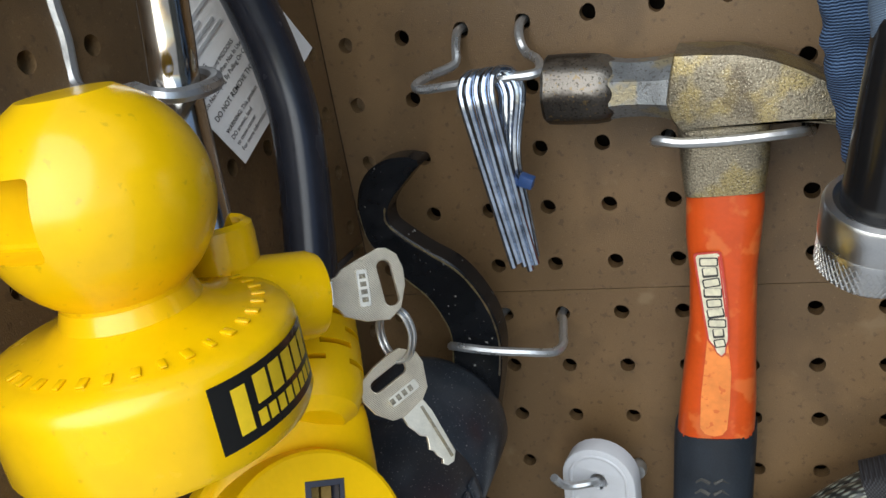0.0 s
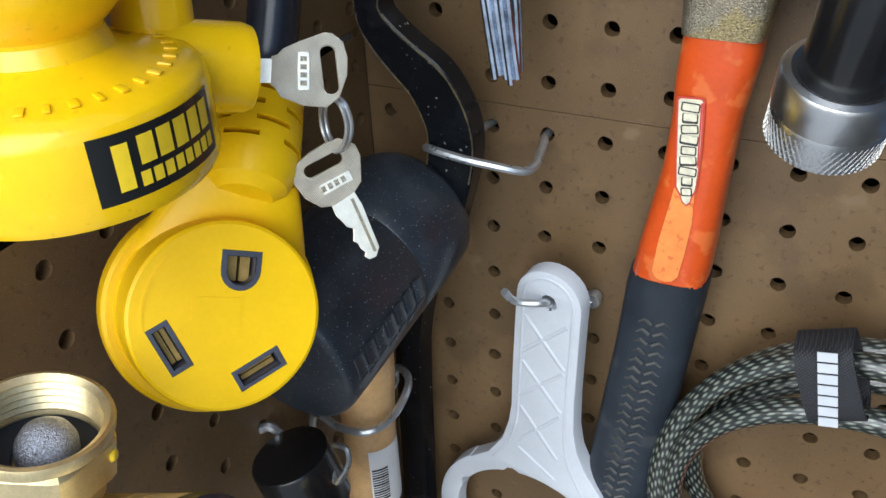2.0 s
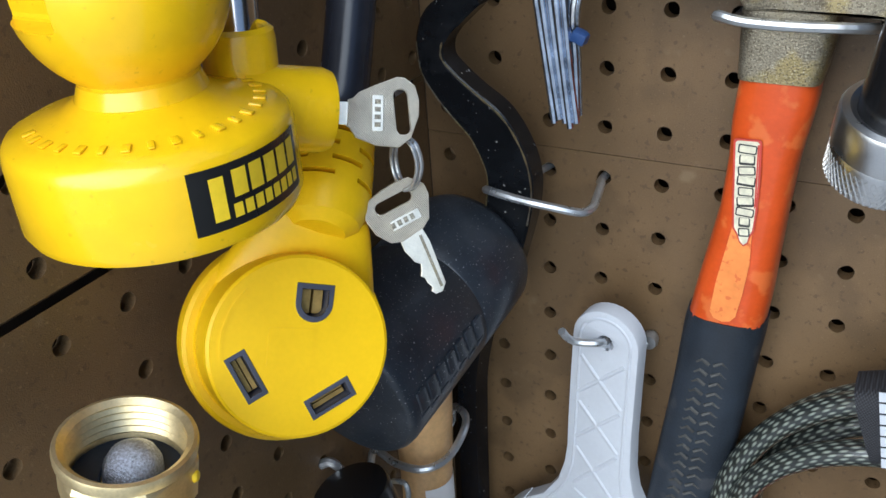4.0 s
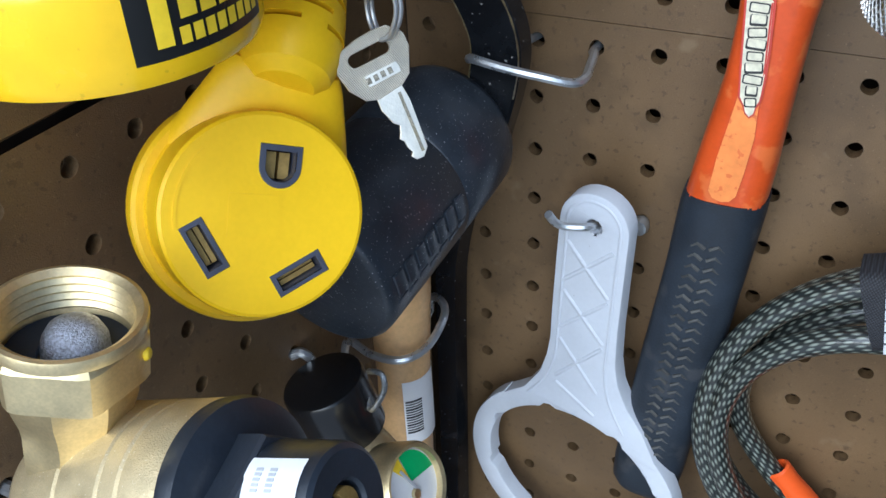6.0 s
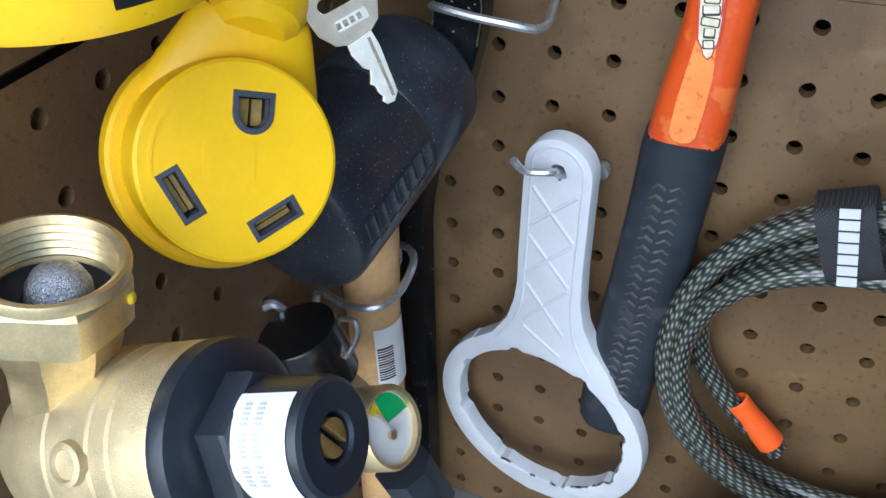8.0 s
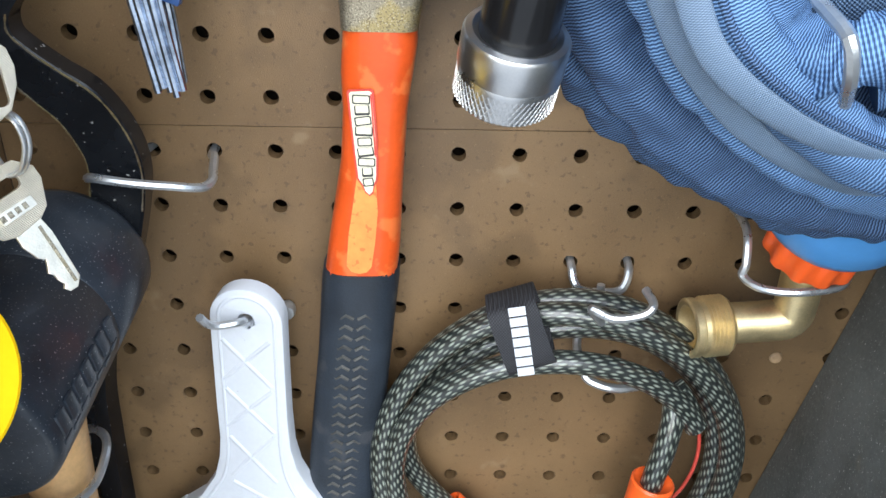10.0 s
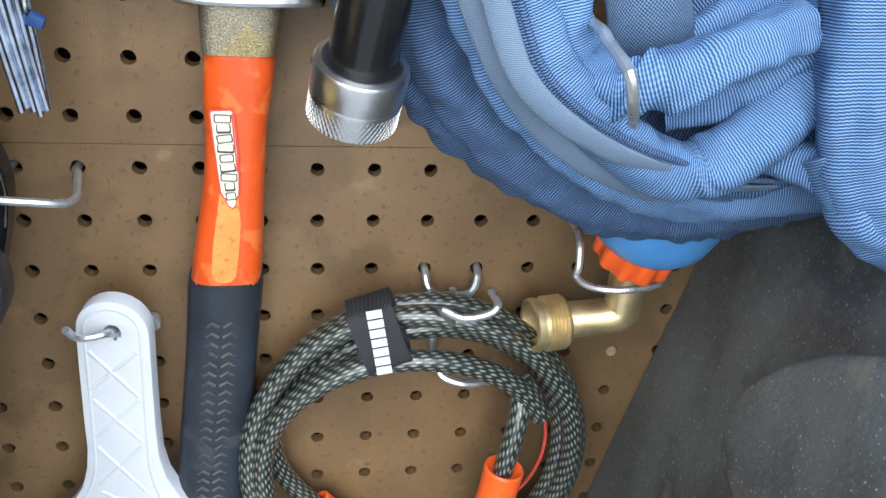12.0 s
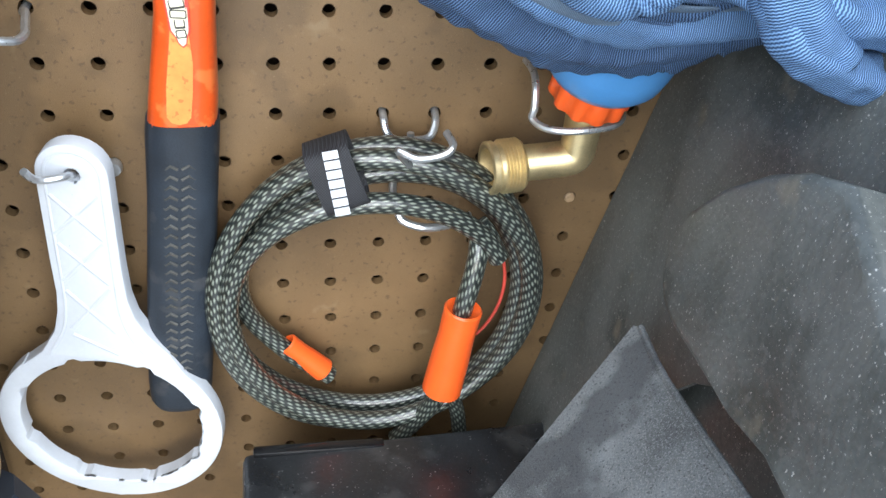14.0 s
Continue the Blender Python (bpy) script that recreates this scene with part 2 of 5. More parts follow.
BRAID = woven("braided_cable", (0.016, 0.020, 0.019), (0.25, 0.28, 0.235), 0.001634, 0.0060, 0.36, slant=True, ramp_at=(0.28, 1.0), depth=0.0003, coat=0.9, stain=0.12, big=160.0)
STRAP = woven("black_webbing", (0.012, 0.012, 0.014), (0.04, 0.042, 0.05), 0.0012, 0.0014, 0.75, depth=0.0003)

# ---- mesh tools ----


def part(name, bm, material, parent=None, label="", sharp=0.6):
    """Links a bmesh, given in world metres, as one mesh under its thing."""
    bmesh.ops.recalc_face_normals(bm, faces=bm.faces)
    for f in bm.faces:
        f.smooth = True
    for e in bm.edges:
        if e.is_manifold and e.calc_face_angle(0) > sharp:
            e.smooth = False
    if parent is not None:
        bm.transform(Matrix.Translation(-parent.matrix_world.translation))
    me = bpy.data.meshes.new(name)
    bm.to_mesh(me)
    bm.free()
    me.materials.append(material)
    ob = new(name, me)
    if parent is not None:
        ob.parent = parent
        ob.matrix_world = parent.matrix_world
    if label:
        tagged(ob, label)
    return ob


def thing(name, at, label, category, group="", kind=""):
    ob = new(name)
    ob.empty_display_size = 0.01
    ob.location = at
    ob.matrix_world = Matrix.Translation(at)
    return tagged(ob, label, category, group, kind)


def smooth_path(pts, per=6, closed=False):
    p = [Vector(q) for q in pts]
    n = len(p)
    out = []
    for i in range(n if closed else n - 1):
        a, b, c, d = (p[(i + k) % n] if closed else p[min(max(i + k, 0), n - 1)] for k in (-1, 0, 1, 2))
        for s in range(per):
            t = s / per
            out.append(0.5 * (2 * b + (c - a) * t + (2 * a - 5 * b + 4 * c - d) * t * t + (3 * b - a - 3 * c + d) * t ** 3))
    if not closed:
        out.append(p[-1])
    return out


def sweep(bm, pts, r, seg=10, closed=False, per=6, flat=1.0, wide=None, wrinkle=0.0, caps=True, lumps=0.0, seed=0.0, square=2.0, fold=0.0):
    """A tube along a smooth line. flat: thickness over width; wide: the way its width lies; wrinkle, lumps: folds in the cloth."""
    path = smooth_path(pts, per, closed) if per > 1 else [Vector(q) for q in pts]
    uvl = bm.loops.layers.uv.verify()
    n = len(path)
    rad = r if callable(r) else (lambda s: r)
    tang = [((path[(i + 1) % n] - path[i - 1]) if closed else (path[min(i + 1, n - 1)] - path[max(i - 1, 0)])).normalized() for i in range(n)]
    side = Vector(wide) if wide else tang[0].orthogonal()
    rings, along = [], [0.0]
    for i in range(n):
        if i:
            along.append(along[-1] + (path[i] - path[i - 1]).length)
        if wide:
            side = Vector(wide)
        side = (side - tang[i] * side.dot(tang[i])).normalized()
        up = tang[i].cross(side)
        R = rad(i / max(1, n - 1))
        ring = []
        for k in range(seg):
            a = 2 * math.pi * k / seg
            w = 1.0
            if wrinkle:
                w += wrinkle * noise.noise((math.cos(a) * 1.3 + seed, math.sin(a) * 1.3, along[i] * 160)) + lumps * noise.noise((seed * 3, a, along[i] * 45))
            if fold:
                w += fold * math.cos(4 * a + seed + 1.6 * math.sin(along[i] * 38 + seed)) * (0.7 + 0.6 * noise.noise((seed, along[i] * 25, 2.0)))
            c, s = (math.copysign(abs(q) ** (2 / square), q) for q in (math.cos(a), math.sin(a)))
            ring.append(bm.verts.new(path[i] + (side * c + up * s * flat) * R * w))
        rings.append(ring)
    girth = 2 * math.pi * rad(0.5)
    m = n if closed else n - 1
    for i in range(m):
        a, b = rings[i], rings[(i + 1) % n]
        v0, v1 = along[i], along[i + 1] if i + 1 < n else along[i] + (path[0] - path[i]).length
        for k in range(seg):
            f = bm.faces.new((a[k], a[(k + 1) % seg], b[(k + 1) % seg], b[k]))
            for lo, q in zip(f.loops, ((k, v0), (k + 1, v0), (k + 1, v1), (k, v1))):
                lo[uvl].uv = (q[0] / seg * girth, q[1])
    if caps and not closed:
        bm.faces.new(rings[0][::-1])
        bm.faces.new(rings[-1])
    return bm


def wire(name, pts, parent, r=0.0019, material=None, per=5, closed=False, label=""):
    return part(name, sweep(bmesh.new(), pts, r, 8, closed, per), material or STEEL, parent, label)


def axis_frame(at, along, hint=(0, 0, 1)):
    """A matrix whose z runs along the given way and whose x lies near the hint."""
    z = Vector(along).normalized()
    x = Vector(hint) - z * Vector(hint).dot(z)
    x.normalize()
    y = z.cross(x)
    return Matrix(((x.x, y.x, z.x, at[0]), (x.y, y.y, z.y, at[1]), (x.z, y.z, z.z, at[2]), (0, 0, 0, 1)))


def lathe(bm, prof, m, seg=32, squash=None):
    """Turns a profile of (radius, height) about the z of m. squash(angle) scales the radius round the axis."""
    rings = []
    for r, z in prof:
        if r < 1e-6:
            rings.append([bm.verts.new(m @ Vector((0, 0, z)))])
        else:
            rings.append([bm.verts.new(m @ Vector((r * (squash(a) if squash else 1) * math.cos(a), r * (squash(a) if squash else 1) * math.sin(a), z))) for a in (2 * math.pi * k / seg for k in range(seg))])
    for a, b in zip(rings, rings[1:]):
        for k in range(seg):
            q = [a[k % len(a)], a[(k + 1) % len(a)], b[(k + 1) % len(b)], b[k % len(b)]]
            q = [v for i, v in enumerate(q) if v not in q[:i]]
            if len(q) > 2:
                bm.faces.new(q)
    return bm


def prism(bm, loops, depth, m, bevel=0.0, segments=2):
    """A plate cut from 2D outlines (the first outside, the rest holes), its back at z = 0 and its front at z = depth of m."""
    flat = [[Vector((x, y, 0)) for x, y in lp] for lp in loops]
    tris = tessellate_polygon(flat)
    pts = [p for lp in flat for p in lp]
    lo = [bm.verts.new(m @ p) for p in pts]
    hi = [bm.verts.new(m @ (p + Vector((0, 0, depth)))) for p in pts]
    for t in tris:
        try:
            bm.faces.new([hi[i] for i in t])
            bm.faces.new([lo[i] for i in t][::-1])
        except ValueError:
            pass
    k, rim = 0, []
    for lp in flat:
        n = len(lp)
        for i in range(n):
            a, b = k + i, k + (i + 1) % n
            bm.faces.new((lo[a], lo[b], hi[b], hi[a]))
            rim.append((hi[a], hi[b]))
        k += n
    if bevel:
        edges = [e for e in (bm.edges.get(p) for p in rim) if e]
        bmesh.ops.bevel(bm, geom=edges, offset=bevel, segments=segments, affect="EDGES", profile=0.5)
    return bm


def box(bm, size, m, bevel=0.0):
    r = bmesh.ops.create_cube(bm, size=1, matrix=m @ Matrix.Diagonal((*size, 1)))
    if bevel:
        edges = list({e for v in r["verts"] for e in v.link_edges})
        bmesh.ops.bevel(bm, geom=edges, offset=bevel, segments=2, affect="EDGES", profile=0.5)
    return bm


def arc(cx, cy, r, a0, a1, n):
    return [(cx + r * math.cos(radians(a0 + (a1 - a0) * k / n)), cy + r * math.sin(radians(a0 + (a1 - a0) * k / n))) for k in range(n + 1)]


def rounded(w, h, r, n=5):
    return arc(w / 2 - r, h / 2 - r, r, 0, 90, n) + arc(-w / 2 + r, h / 2 - r, r, 90, 180, n) + arc(-w / 2 + r, -h / 2 + r, r, 180, 270, n) + arc(w / 2 - r, -h / 2 + r, r, 270, 360, n)


def bars(name, parent, m, rows, height, material, depth=0.0003):
    """Plain bars that stand for lettering: rows of (x0, x1, y)."""
    bm = bmesh.new()
    for x0, x1, y in rows:
        box(bm, (x1 - x0, height, depth), m @ Matrix.Translation(((x0 + x1) / 2, y, depth / 2)))
    return part(name, bm, material, parent)


def carve(ob, bm):
    """Cuts the closed shape bm, in world metres, out of a part."""
    cutter = part("cutter", bm, ob.data.materials[0])
    mod = ob.modifiers.new("cut", "BOOLEAN")
    mod.operation, mod.object, mod.solver = "DIFFERENCE", cutter, "EXACT"
    bpy.context.view_layer.update()
    me = bpy.data.meshes.new_from_object(ob.evaluated_get(bpy.context.evaluated_depsgraph_get()))
    ob.modifiers.clear()
    ob.data = me
    bm = bmesh.new()
    bm.from_mesh(me)
    for e in bm.edges:
        e.smooth = e.is_manifold and e.calc_face_angle(0) < 0.3
    bm.to_mesh(me)
    bm.free()
    bpy.data.objects.remove(cutter)
    return ob


# ---- pegboard walls, floor, surroundings ----
PITCH, HOLE = 0.0254, 0.0032


def pegboard(name, place, us, vs, u_range, v_range, thick, label):
    """A drilled board: place(u, v, depth) gives the world point. Holes stand at every (u, v)."""
    bm = bmesh.new()
    seg = 16

    def corner(c, h, lo, hi):
        return max(lo, min(hi, c + h))

    for v in vs:
        for u in us:
            loop_o, loop_i, loop_b = [], [], []
            for k in range(seg):
                a = 2 * math.pi * (k + 0.5) / seg
                c, s = math.cos(a), math.sin(a)
                q = PITCH / 2 / max(abs(c), abs(s))
                worn = HOLE * (1 + 0.12 * noise.noise((u * 90 + c * 1.3, v * 90 + s * 1.3, len(name))))
                loop_i.append(bm.verts.new(place(u + worn * c, v + worn * s, 0)))
                loop_b.append(bm.verts.new(place(u + HOLE * c, v + HOLE * s, thick)))
                loop_o.append((corner(u, q * c, *u_range), corner(v, q * s, *v_range)))
            corners = {1: (1, 1), 5: (-1, 1), 9: (-1, -1), 13: (1, -1)}
            outer = [bm.verts.new(place(*p, 0)) for p in loop_o]
            for k in range(seg):
                j = (k + 1) % seg
                ring = [outer[k]]
                if k in corners:
                    sx, sy = corners[k]
                    ring.append(bm.verts.new(place(corner(u, sx * PITCH / 2, *u_range), corner(v, sy * PITCH / 2, *v_range), 0)))
                ring += [outer[j], loop_i[j], loop_i[k]]
                bm.faces.new(ring)
                bm.faces.new((loop_i[k], loop_i[j], loop_b[j], loop_b[k]))
    bmesh.ops.remove_doubles(bm, verts=bm.verts, dist=1e-5)
    (u0, u1), (v0, v1) = u_range, v_range
    for a, b in (((u0, v0), (u1, v0)), ((u1, v0), (u1, v1)), ((u1, v1), (u0, v1)), ((u0, v1), (u0, v0))):
        bm.faces.new([bm.verts.new(place(*q)) for q in ((*a, 0), (*b, 0), (*b, thick), (*a, thick))])
    ob = part(name, bm, HARDBOARD)
    return tagged(ob, label, "pegboard wall", kind="structure")


WALL_X = -0.0870
SEAM_B, SEAM_L = 0.0110, 0.0390
cols = [k * PITCH for k in range(-3, 15)]


def back(u, v, d):
    return (u, d, v)


def side_wall(u, v, d):
    return (WALL_X - d, u, v)


pegboard("wall_back_lower", back, cols, [k * PITCH for k in range(-13, 1)], (WALL_X, 0.368), (-0.3429, SEAM_B - 0.0002), 0.006, "brown hardboard pegboard, lower sheet, grid of round holes")
pegboard("wall_back_upper", back, cols, [k * PITCH - 0.002 for k in range(1, 12)], (WALL_X, 0.368), (SEAM_B + 0.0001, 0.290), 0.006, "brown hardboard pegboard, upper sheet, grid of round holes")
side_u = [-0.1621 + k * PITCH for k in range(-6, 7)]
pegboard("wall_side_lower", side_wall, side_u, [0.0230 + k * PITCH for k in range(-14, 1)], (-0.327, -0.001), (-0.3453, SEAM_L - 0.0002), 0.006, "brown hardboard pegboard, lower side sheet")
pegboard("wall_side_upper", side_wall, side_u, [0.0230 + k * PITCH for k in range(1, 11)], (-0.327, -0.001), (SEAM_L + 0.0002, 0.290), 0.006, "brown hardboard pegboard, upper side sheet")
# Walls coloured near-black, so the holes show the shade of a cavity.
tagged(part("wall_behind", box(bmesh.new(), (0.56, 0.006, 0.70), pose(0.14, 0.033, -0.02)), VOID), "wall behind the pegboard, near-black for the shade in its holes", "wall", kind="structure")
tagged(part("wall_behind_side", box(bmesh.new(), (0.006, 0.36, 0.70), pose(WALL_X - 0.033, -0.16, -0.02)), VOID), "wall behind the side pegboard, near-black for its holes' shade", "wall", kind="structure")
# Unseen wall, added as a dark backdrop for the opening in the mat.
tagged(part("wall_far_side", box(bmesh.new(), (0.006, 0.36, 0.70), pose(0.374, -0.16, -0.02)), VOID), "added unseen side wall, near-black to keep the mat's slit dark", "wall", kind="structure")
tagged(part("trim_batten", box(bmesh.new(), (0.022, 0.02, 0.62), pose(-0.0775, 0.0175, -0.03), 0.001), BATTEN), "raw wooden batten behind the pegboard's edge", "batten", kind="structure")
tagged(part("floor", box(bmesh.new(), (0.60, 0.42, 0.012), pose(0.16, -0.18, -0.353), 0.001), PAINTED), "grey floor of the storage compartment", "floor", kind="structure")
tagged(part("ceiling", box(bmesh.new(), (0.60, 0.16, 0.012), pose(0.16, -0.08, 0.297), 0.001), PAINTED), "grey top of the storage compartment", "ceiling", kind="structure")
tagged(part("wall_base", box(bmesh.new(), (0.60, 0.42, 0.54), pose(0.16, -0.18, -0.6300), 0.004), PAINTED), "grey painted body below the compartment", "wall", kind="structure")
# Unseen ground, added in pale grey to bounce light into the compartment.
ground = bmesh.new()
bmesh.ops.create_grid(ground, x_segments=4, y_segments=4, size=60, matrix=pose(0, 0, -0.9))
tagged(part("ground", ground, CONCRETE), "unseen pale concrete ground outside, added to bounce light in", "ground", kind="structure")

# ---- claw hammer and its hook ----
HY = -0.024
hammer = thing("claw_hammer", (0.05, HY, -0.222), "worn claw hammer, orange handle, black ribbed grip, hung head up", "hammer")
head_axis = axis_frame((0.0, HY, 0.1028), (1, 0, -0.075), (0, 0, 1))
poll = [(0.0, 0.0115), (0.0112, 0.0115), (0.0125, 0.0128), (0.0127, 0.020), (0.0125, 0.030), (0.0118, 0.0345), (0.0100, 0.0368), (0, 0.0370)]
part("poll", lathe(bmesh.new(), poll, head_axis, 32, lambda a: 1 + 0.03 * math.cos(8 * a)), PATINA_DARK, hammer, "scuffed brown steel striking end")
part("neck", lathe(bmesh.new(), [(0, 0.0350), (0.0112, 0.0355), (0.0105, 0.0400), (0.0103, 0.0460), (0.0108, 0.0520), (0.0120, 0.0575), (0.0120, 0.0600), (0, 0.0600)], head_axis @ Matrix.Rotation(radians(22.5), 4, "Z"), 8), GUNMETAL, hammer, "blue-grey eight-sided steel neck", sharp=0.3)
side = prism(bmesh.new(), [[(0.0585, 0.1112), (0.067, 0.1107), (0.0795, 0.1092), (0.0895, 0.1062), (0.098, 0.1020), (0.1065, 0.0968), (0.1131, 0.0914), (0.1190, 0.0850), (0.1222, 0.0808), (0.1212, 0.0794), (0.1136, 0.0812), (0.1049, 0.0832), (0.0964, 0.0846), (0.0592, 0.0846), (0.0562, 0.0895), (0.0548, 0.0954), (0.0566, 0.1038)]], 0.025, Matrix(((1, 0, 0, 0), (0, 0, -1, HY + 0.0125), (0, 1, 0, 0), (0, 0, 0, 1))), 0.0012, 2)
part("claw", side, PATINA, hammer, "worn brassy steel claw and cheek", sharp=0.45)
FRONT = Matrix(((1, 0, 0, 0), (0, 0, -1, 0), (0, 1, 0, 0), (0, 0, 0, 1)))


def hang_y(z):
    """The hammer leans back towards the board at its foot."""
    return HY + 0.0085 * min(1, max(0, (0.06 - z) / 0.28))


def oval_bar(rows, seg=24, power=2.6):
    """A bar upright in z from rows of (x centre, z, half width, half depth)."""
    bm = bmesh.new()
    rings = []
    for x, z, w, d in rows:
        ring = []
        for k in range(seg):
            a = 2 * math.pi * k / seg
            c, s = math.cos(a), math.sin(a)
            ring.append(bm.verts.new((x + w * math.copysign(abs(c) ** (2 / power), c), hang_y(z) + d * math.copysign(abs(s) ** (2 / power), s), z)))
        rings.append(ring)
    for a, b in zip(rings, rings[1:]):
        for k in range(seg):
            bm.faces.new((a[k], a[(k + 1) % seg], b[(k + 1) % seg], b[k]))
    bm.faces.new(rings[0])
    bm.faces.new(rings[-1][::-1])
    return bm


part("socket", oval_bar([(0.0727, 0.0895, 0.0155, 0.0115), (0.0725, 0.0720, 0.0150, 0.0115), (0.0717, 0.0605, 0.0137, 0.0112)], 24, 6), PATINA, hammer, "worn brassy steel socket")
part("handle", oval_bar([(0.0717, 0.0608, 0.0134, 0.0105), (0.0713, 0.054, 0.0137, 0.0108), (0.0702, 0.044, 0.0134, 0.0108), (0.0692, 0.030, 0.0122, 0.0112), (0.0678, 0.010, 0.0122, 0.012), (0.0655, -0.010, 0.0134, 0.0125), (0.0635, -0.028, 0.0146, 0.013), (0.0620, -0.0405, 0.0150, 0.013)], 24, 3.2), ORANGE, hammer, "orange fibreglass handle, paint worn")
grip_rows = [(0.0620, -0.0395, 0.0158, 0.0138), (0.0613, -0.046, 0.0162, 0.0142), (0.0580, -0.080, 0.0160, 0.0135), (0.0525, -0.130, 0.0166, 0.0132), (0.0475, -0.175, 0.0168, 0.013), (0.0450, -0.200, 0.0168, 0.013), (0.0440, -0.213, 0.0162, 0.0125), (0.0435, -0.219, 0.0135, 0.010), (0.0432, -0.2215, 0.008, 0.006)]
grip = part("grip", oval_bar(grip_rows, 28, 2.5), GRIP, hammer, "black rubber grip with zigzag ribs")
zig = bmesh.new()
for k in range(26):
    z = -0.060 - k * 0.0054
    f = (z + 0.046) / -0.154
    x = 0.0613 - 0.0163 * f
    y = hang_y(z) - 0.0139 + 0.0010 * f
    for s in (-1, 1):
        sweep(zig, [(x + s * 0.0008, y - 0.0006, z), (x + s * 0.0040, y + 0.0002, z + 0.0016), (x + s * 0.0062, y + 0.0012, z - 0.0006), (x + s * 0.0090, y + 0.0030, z + 0.0012), (x + s * 0.0122, y + 0.0062, z - 0.0008)], 0.0008, 5, per=1)
part("ribs", zig, RIB, grip, "dust-greyed zigzag ribs")
wornpatch = bmesh.new()
prism(wornpatch, [[(0.0570, -0.034), (0.0583, -0.020), (0.0606, -0.006), (0.0625, 0.006), (0.0655, 0.008), (0.0695, 0.003), (0.0700, -0.010), (0.0686, -0.024), (0.0670, -0.0345), (0.0650, -0.0370), (0.0620, -0.0378), (0.0588, -0.0368)]], 0.0004, Matrix.Translation((0, -0.0346, 0)) @ FRONT)
part("worn_patch", wornpatch, ORANGE_WORN, hammer, "paler orange patch where the paint has rubbed off")
st_top, st_bot = Vector((0.0645, -0.0354, 0.0390)), Vector((0.0668, -0.0352, -0.0020))
sticker_m = Matrix.Translation((st_top + st_bot) / 2) @ axis_frame((0, 0, 0), (0, -1, 0), (1, 0, 0)) @ pose(0, 0, 0, 0, 0, math.degrees(math.atan2(st_bot.x - st_top.x, st_top.z - st_bot.z)))
torn = [(-0.0048, 0.0206), (-0.0040, 0.0214), (0.0042, 0.0214), (0.0050, 0.0206), (0.0050, 0.004), (0.0046, -0.006), (0.0040, -0.0125), (0.0036, -0.0150), (0.0024, -0.0172), (0.0018, -0.0200), (0.0002, -0.0212), (-0.0014, -0.0196), (-0.0022, -0.0170), (-0.0040, -0.0140), (-0.0044, -0.004)]
sticker = part("sticker", prism(bmesh.new(), [torn], 0.0003, sticker_m), RED_INK, hammer, "torn red and cream maker's sticker")
part("sticker_field", prism(bmesh.new(), [[(x * 0.84, y * 0.965) for x, y in torn]], 0.0001, sticker_m @ pose(0, 0, 0.0003)), CREAM, sticker, "cream field")
for k in range(9):
    y, h = 0.0176 - 0.0041 * k, 0.0035 + 0.0003 * (k % 2)
    w = (0.0033, 0.0028, 0.0031)[k % 3] if k < 7 else 0.0021
    tilt = pose(0.0002, y, 0.0004, 0, 0, 5 * (k % 3 - 1))
    hole = [(x, v + 0.0004 * (k % 2)) for x, v in rounded(2 * w - 0.0010, h - 0.0009, 0.0004, 2)]
    part("sticker_outline", prism(bmesh.new(), [rounded(2 * w, h, 0.0006, 2), hole], 0.0001, sticker_m @ tilt), INK, sticker)
part("sticker_stripe", prism(bmesh.new(), [[(0.0036, 0.0195), (0.0042, 0.0195), (0.0040, -0.0040), (0.0034, -0.0060)]], 0.0001, sticker_m @ pose(0, 0, 0.0004)), RED_INK, sticker)

hammer_hook = thing("peg_hook", (0.0508, 0, 0.0742), "zinc wire peg hook across the hammer's neck", "hook", "peg hooks")
wire("wire", [(0.0508, 0.012, 0.0742), (0.0508, -0.006, 0.0742), (0.0495, -0.030, 0.0805), (0.0515, -0.0385, 0.0832), (0.0600, -0.0400, 0.0820), (0.0760, -0.0400, 0.0816), (0.0930, -0.0385, 0.0818), (0.0990, -0.030, 0.0800), (0.1016, -0.008, 0.0742), (0.1016, 0.012, 0.0742)], hammer_hook, 0.0018)

# ---- spring clips on their hook ----
clip_hook = thing("peg_hook", (-0.0127, 0, 0.125), "zinc wire peg hook with a square loop", "hook", "peg hooks")
wire("wire", [(-0.0254, 0.012, 0.1250), (-0.0254, -0.004, 0.1250), (-0.0252, -0.010, 0.1200), (-0.0255, -0.014, 0.1140), (-0.0330, -0.022, 0.1120), (-0.0365, -0.030, 0.1105), (-0.0330, -0.0330, 0.1090), (-0.0200, -0.0340, 0.1095), (0.0000, -0.0340, 0.1100), (0.0090, -0.0330, 0.1100), (0.0115, -0.029, 0.1110), (0.0085, -0.020, 0.1130), (0.0030, -0.013, 0.1150), (0.0005, -0.010, 0.1200), (0.0, -0.004, 0.1250), (0.0, 0.012, 0.1250)], clip_hook, 0.0018)
pin_first = [(-0.0060, -0.0430, 0.0413), (-0.0110, -0.0430, 0.0721), (-0.0149, -0.0430, 0.0963), (-0.0159, -0.0430, 0.1033), (-0.0163, -0.0420, 0.1081), (-0.0151, -0.0400, 0.1121), (-0.0127, -0.0370, 0.1136), (-0.0088, -0.0340, 0.1126), (-0.0051, -0.0340, 0.1095), (-0.0032, -0.0350, 0.1050), (-0.0033, -0.0360, 0.0990), (-0.0039, -0.0370, 0.0909), (-0.0038, -0.0380, 0.0794), (-0.0011, -0.0390, 0.0644), (0.0009, -0.0400, 0.0430)]
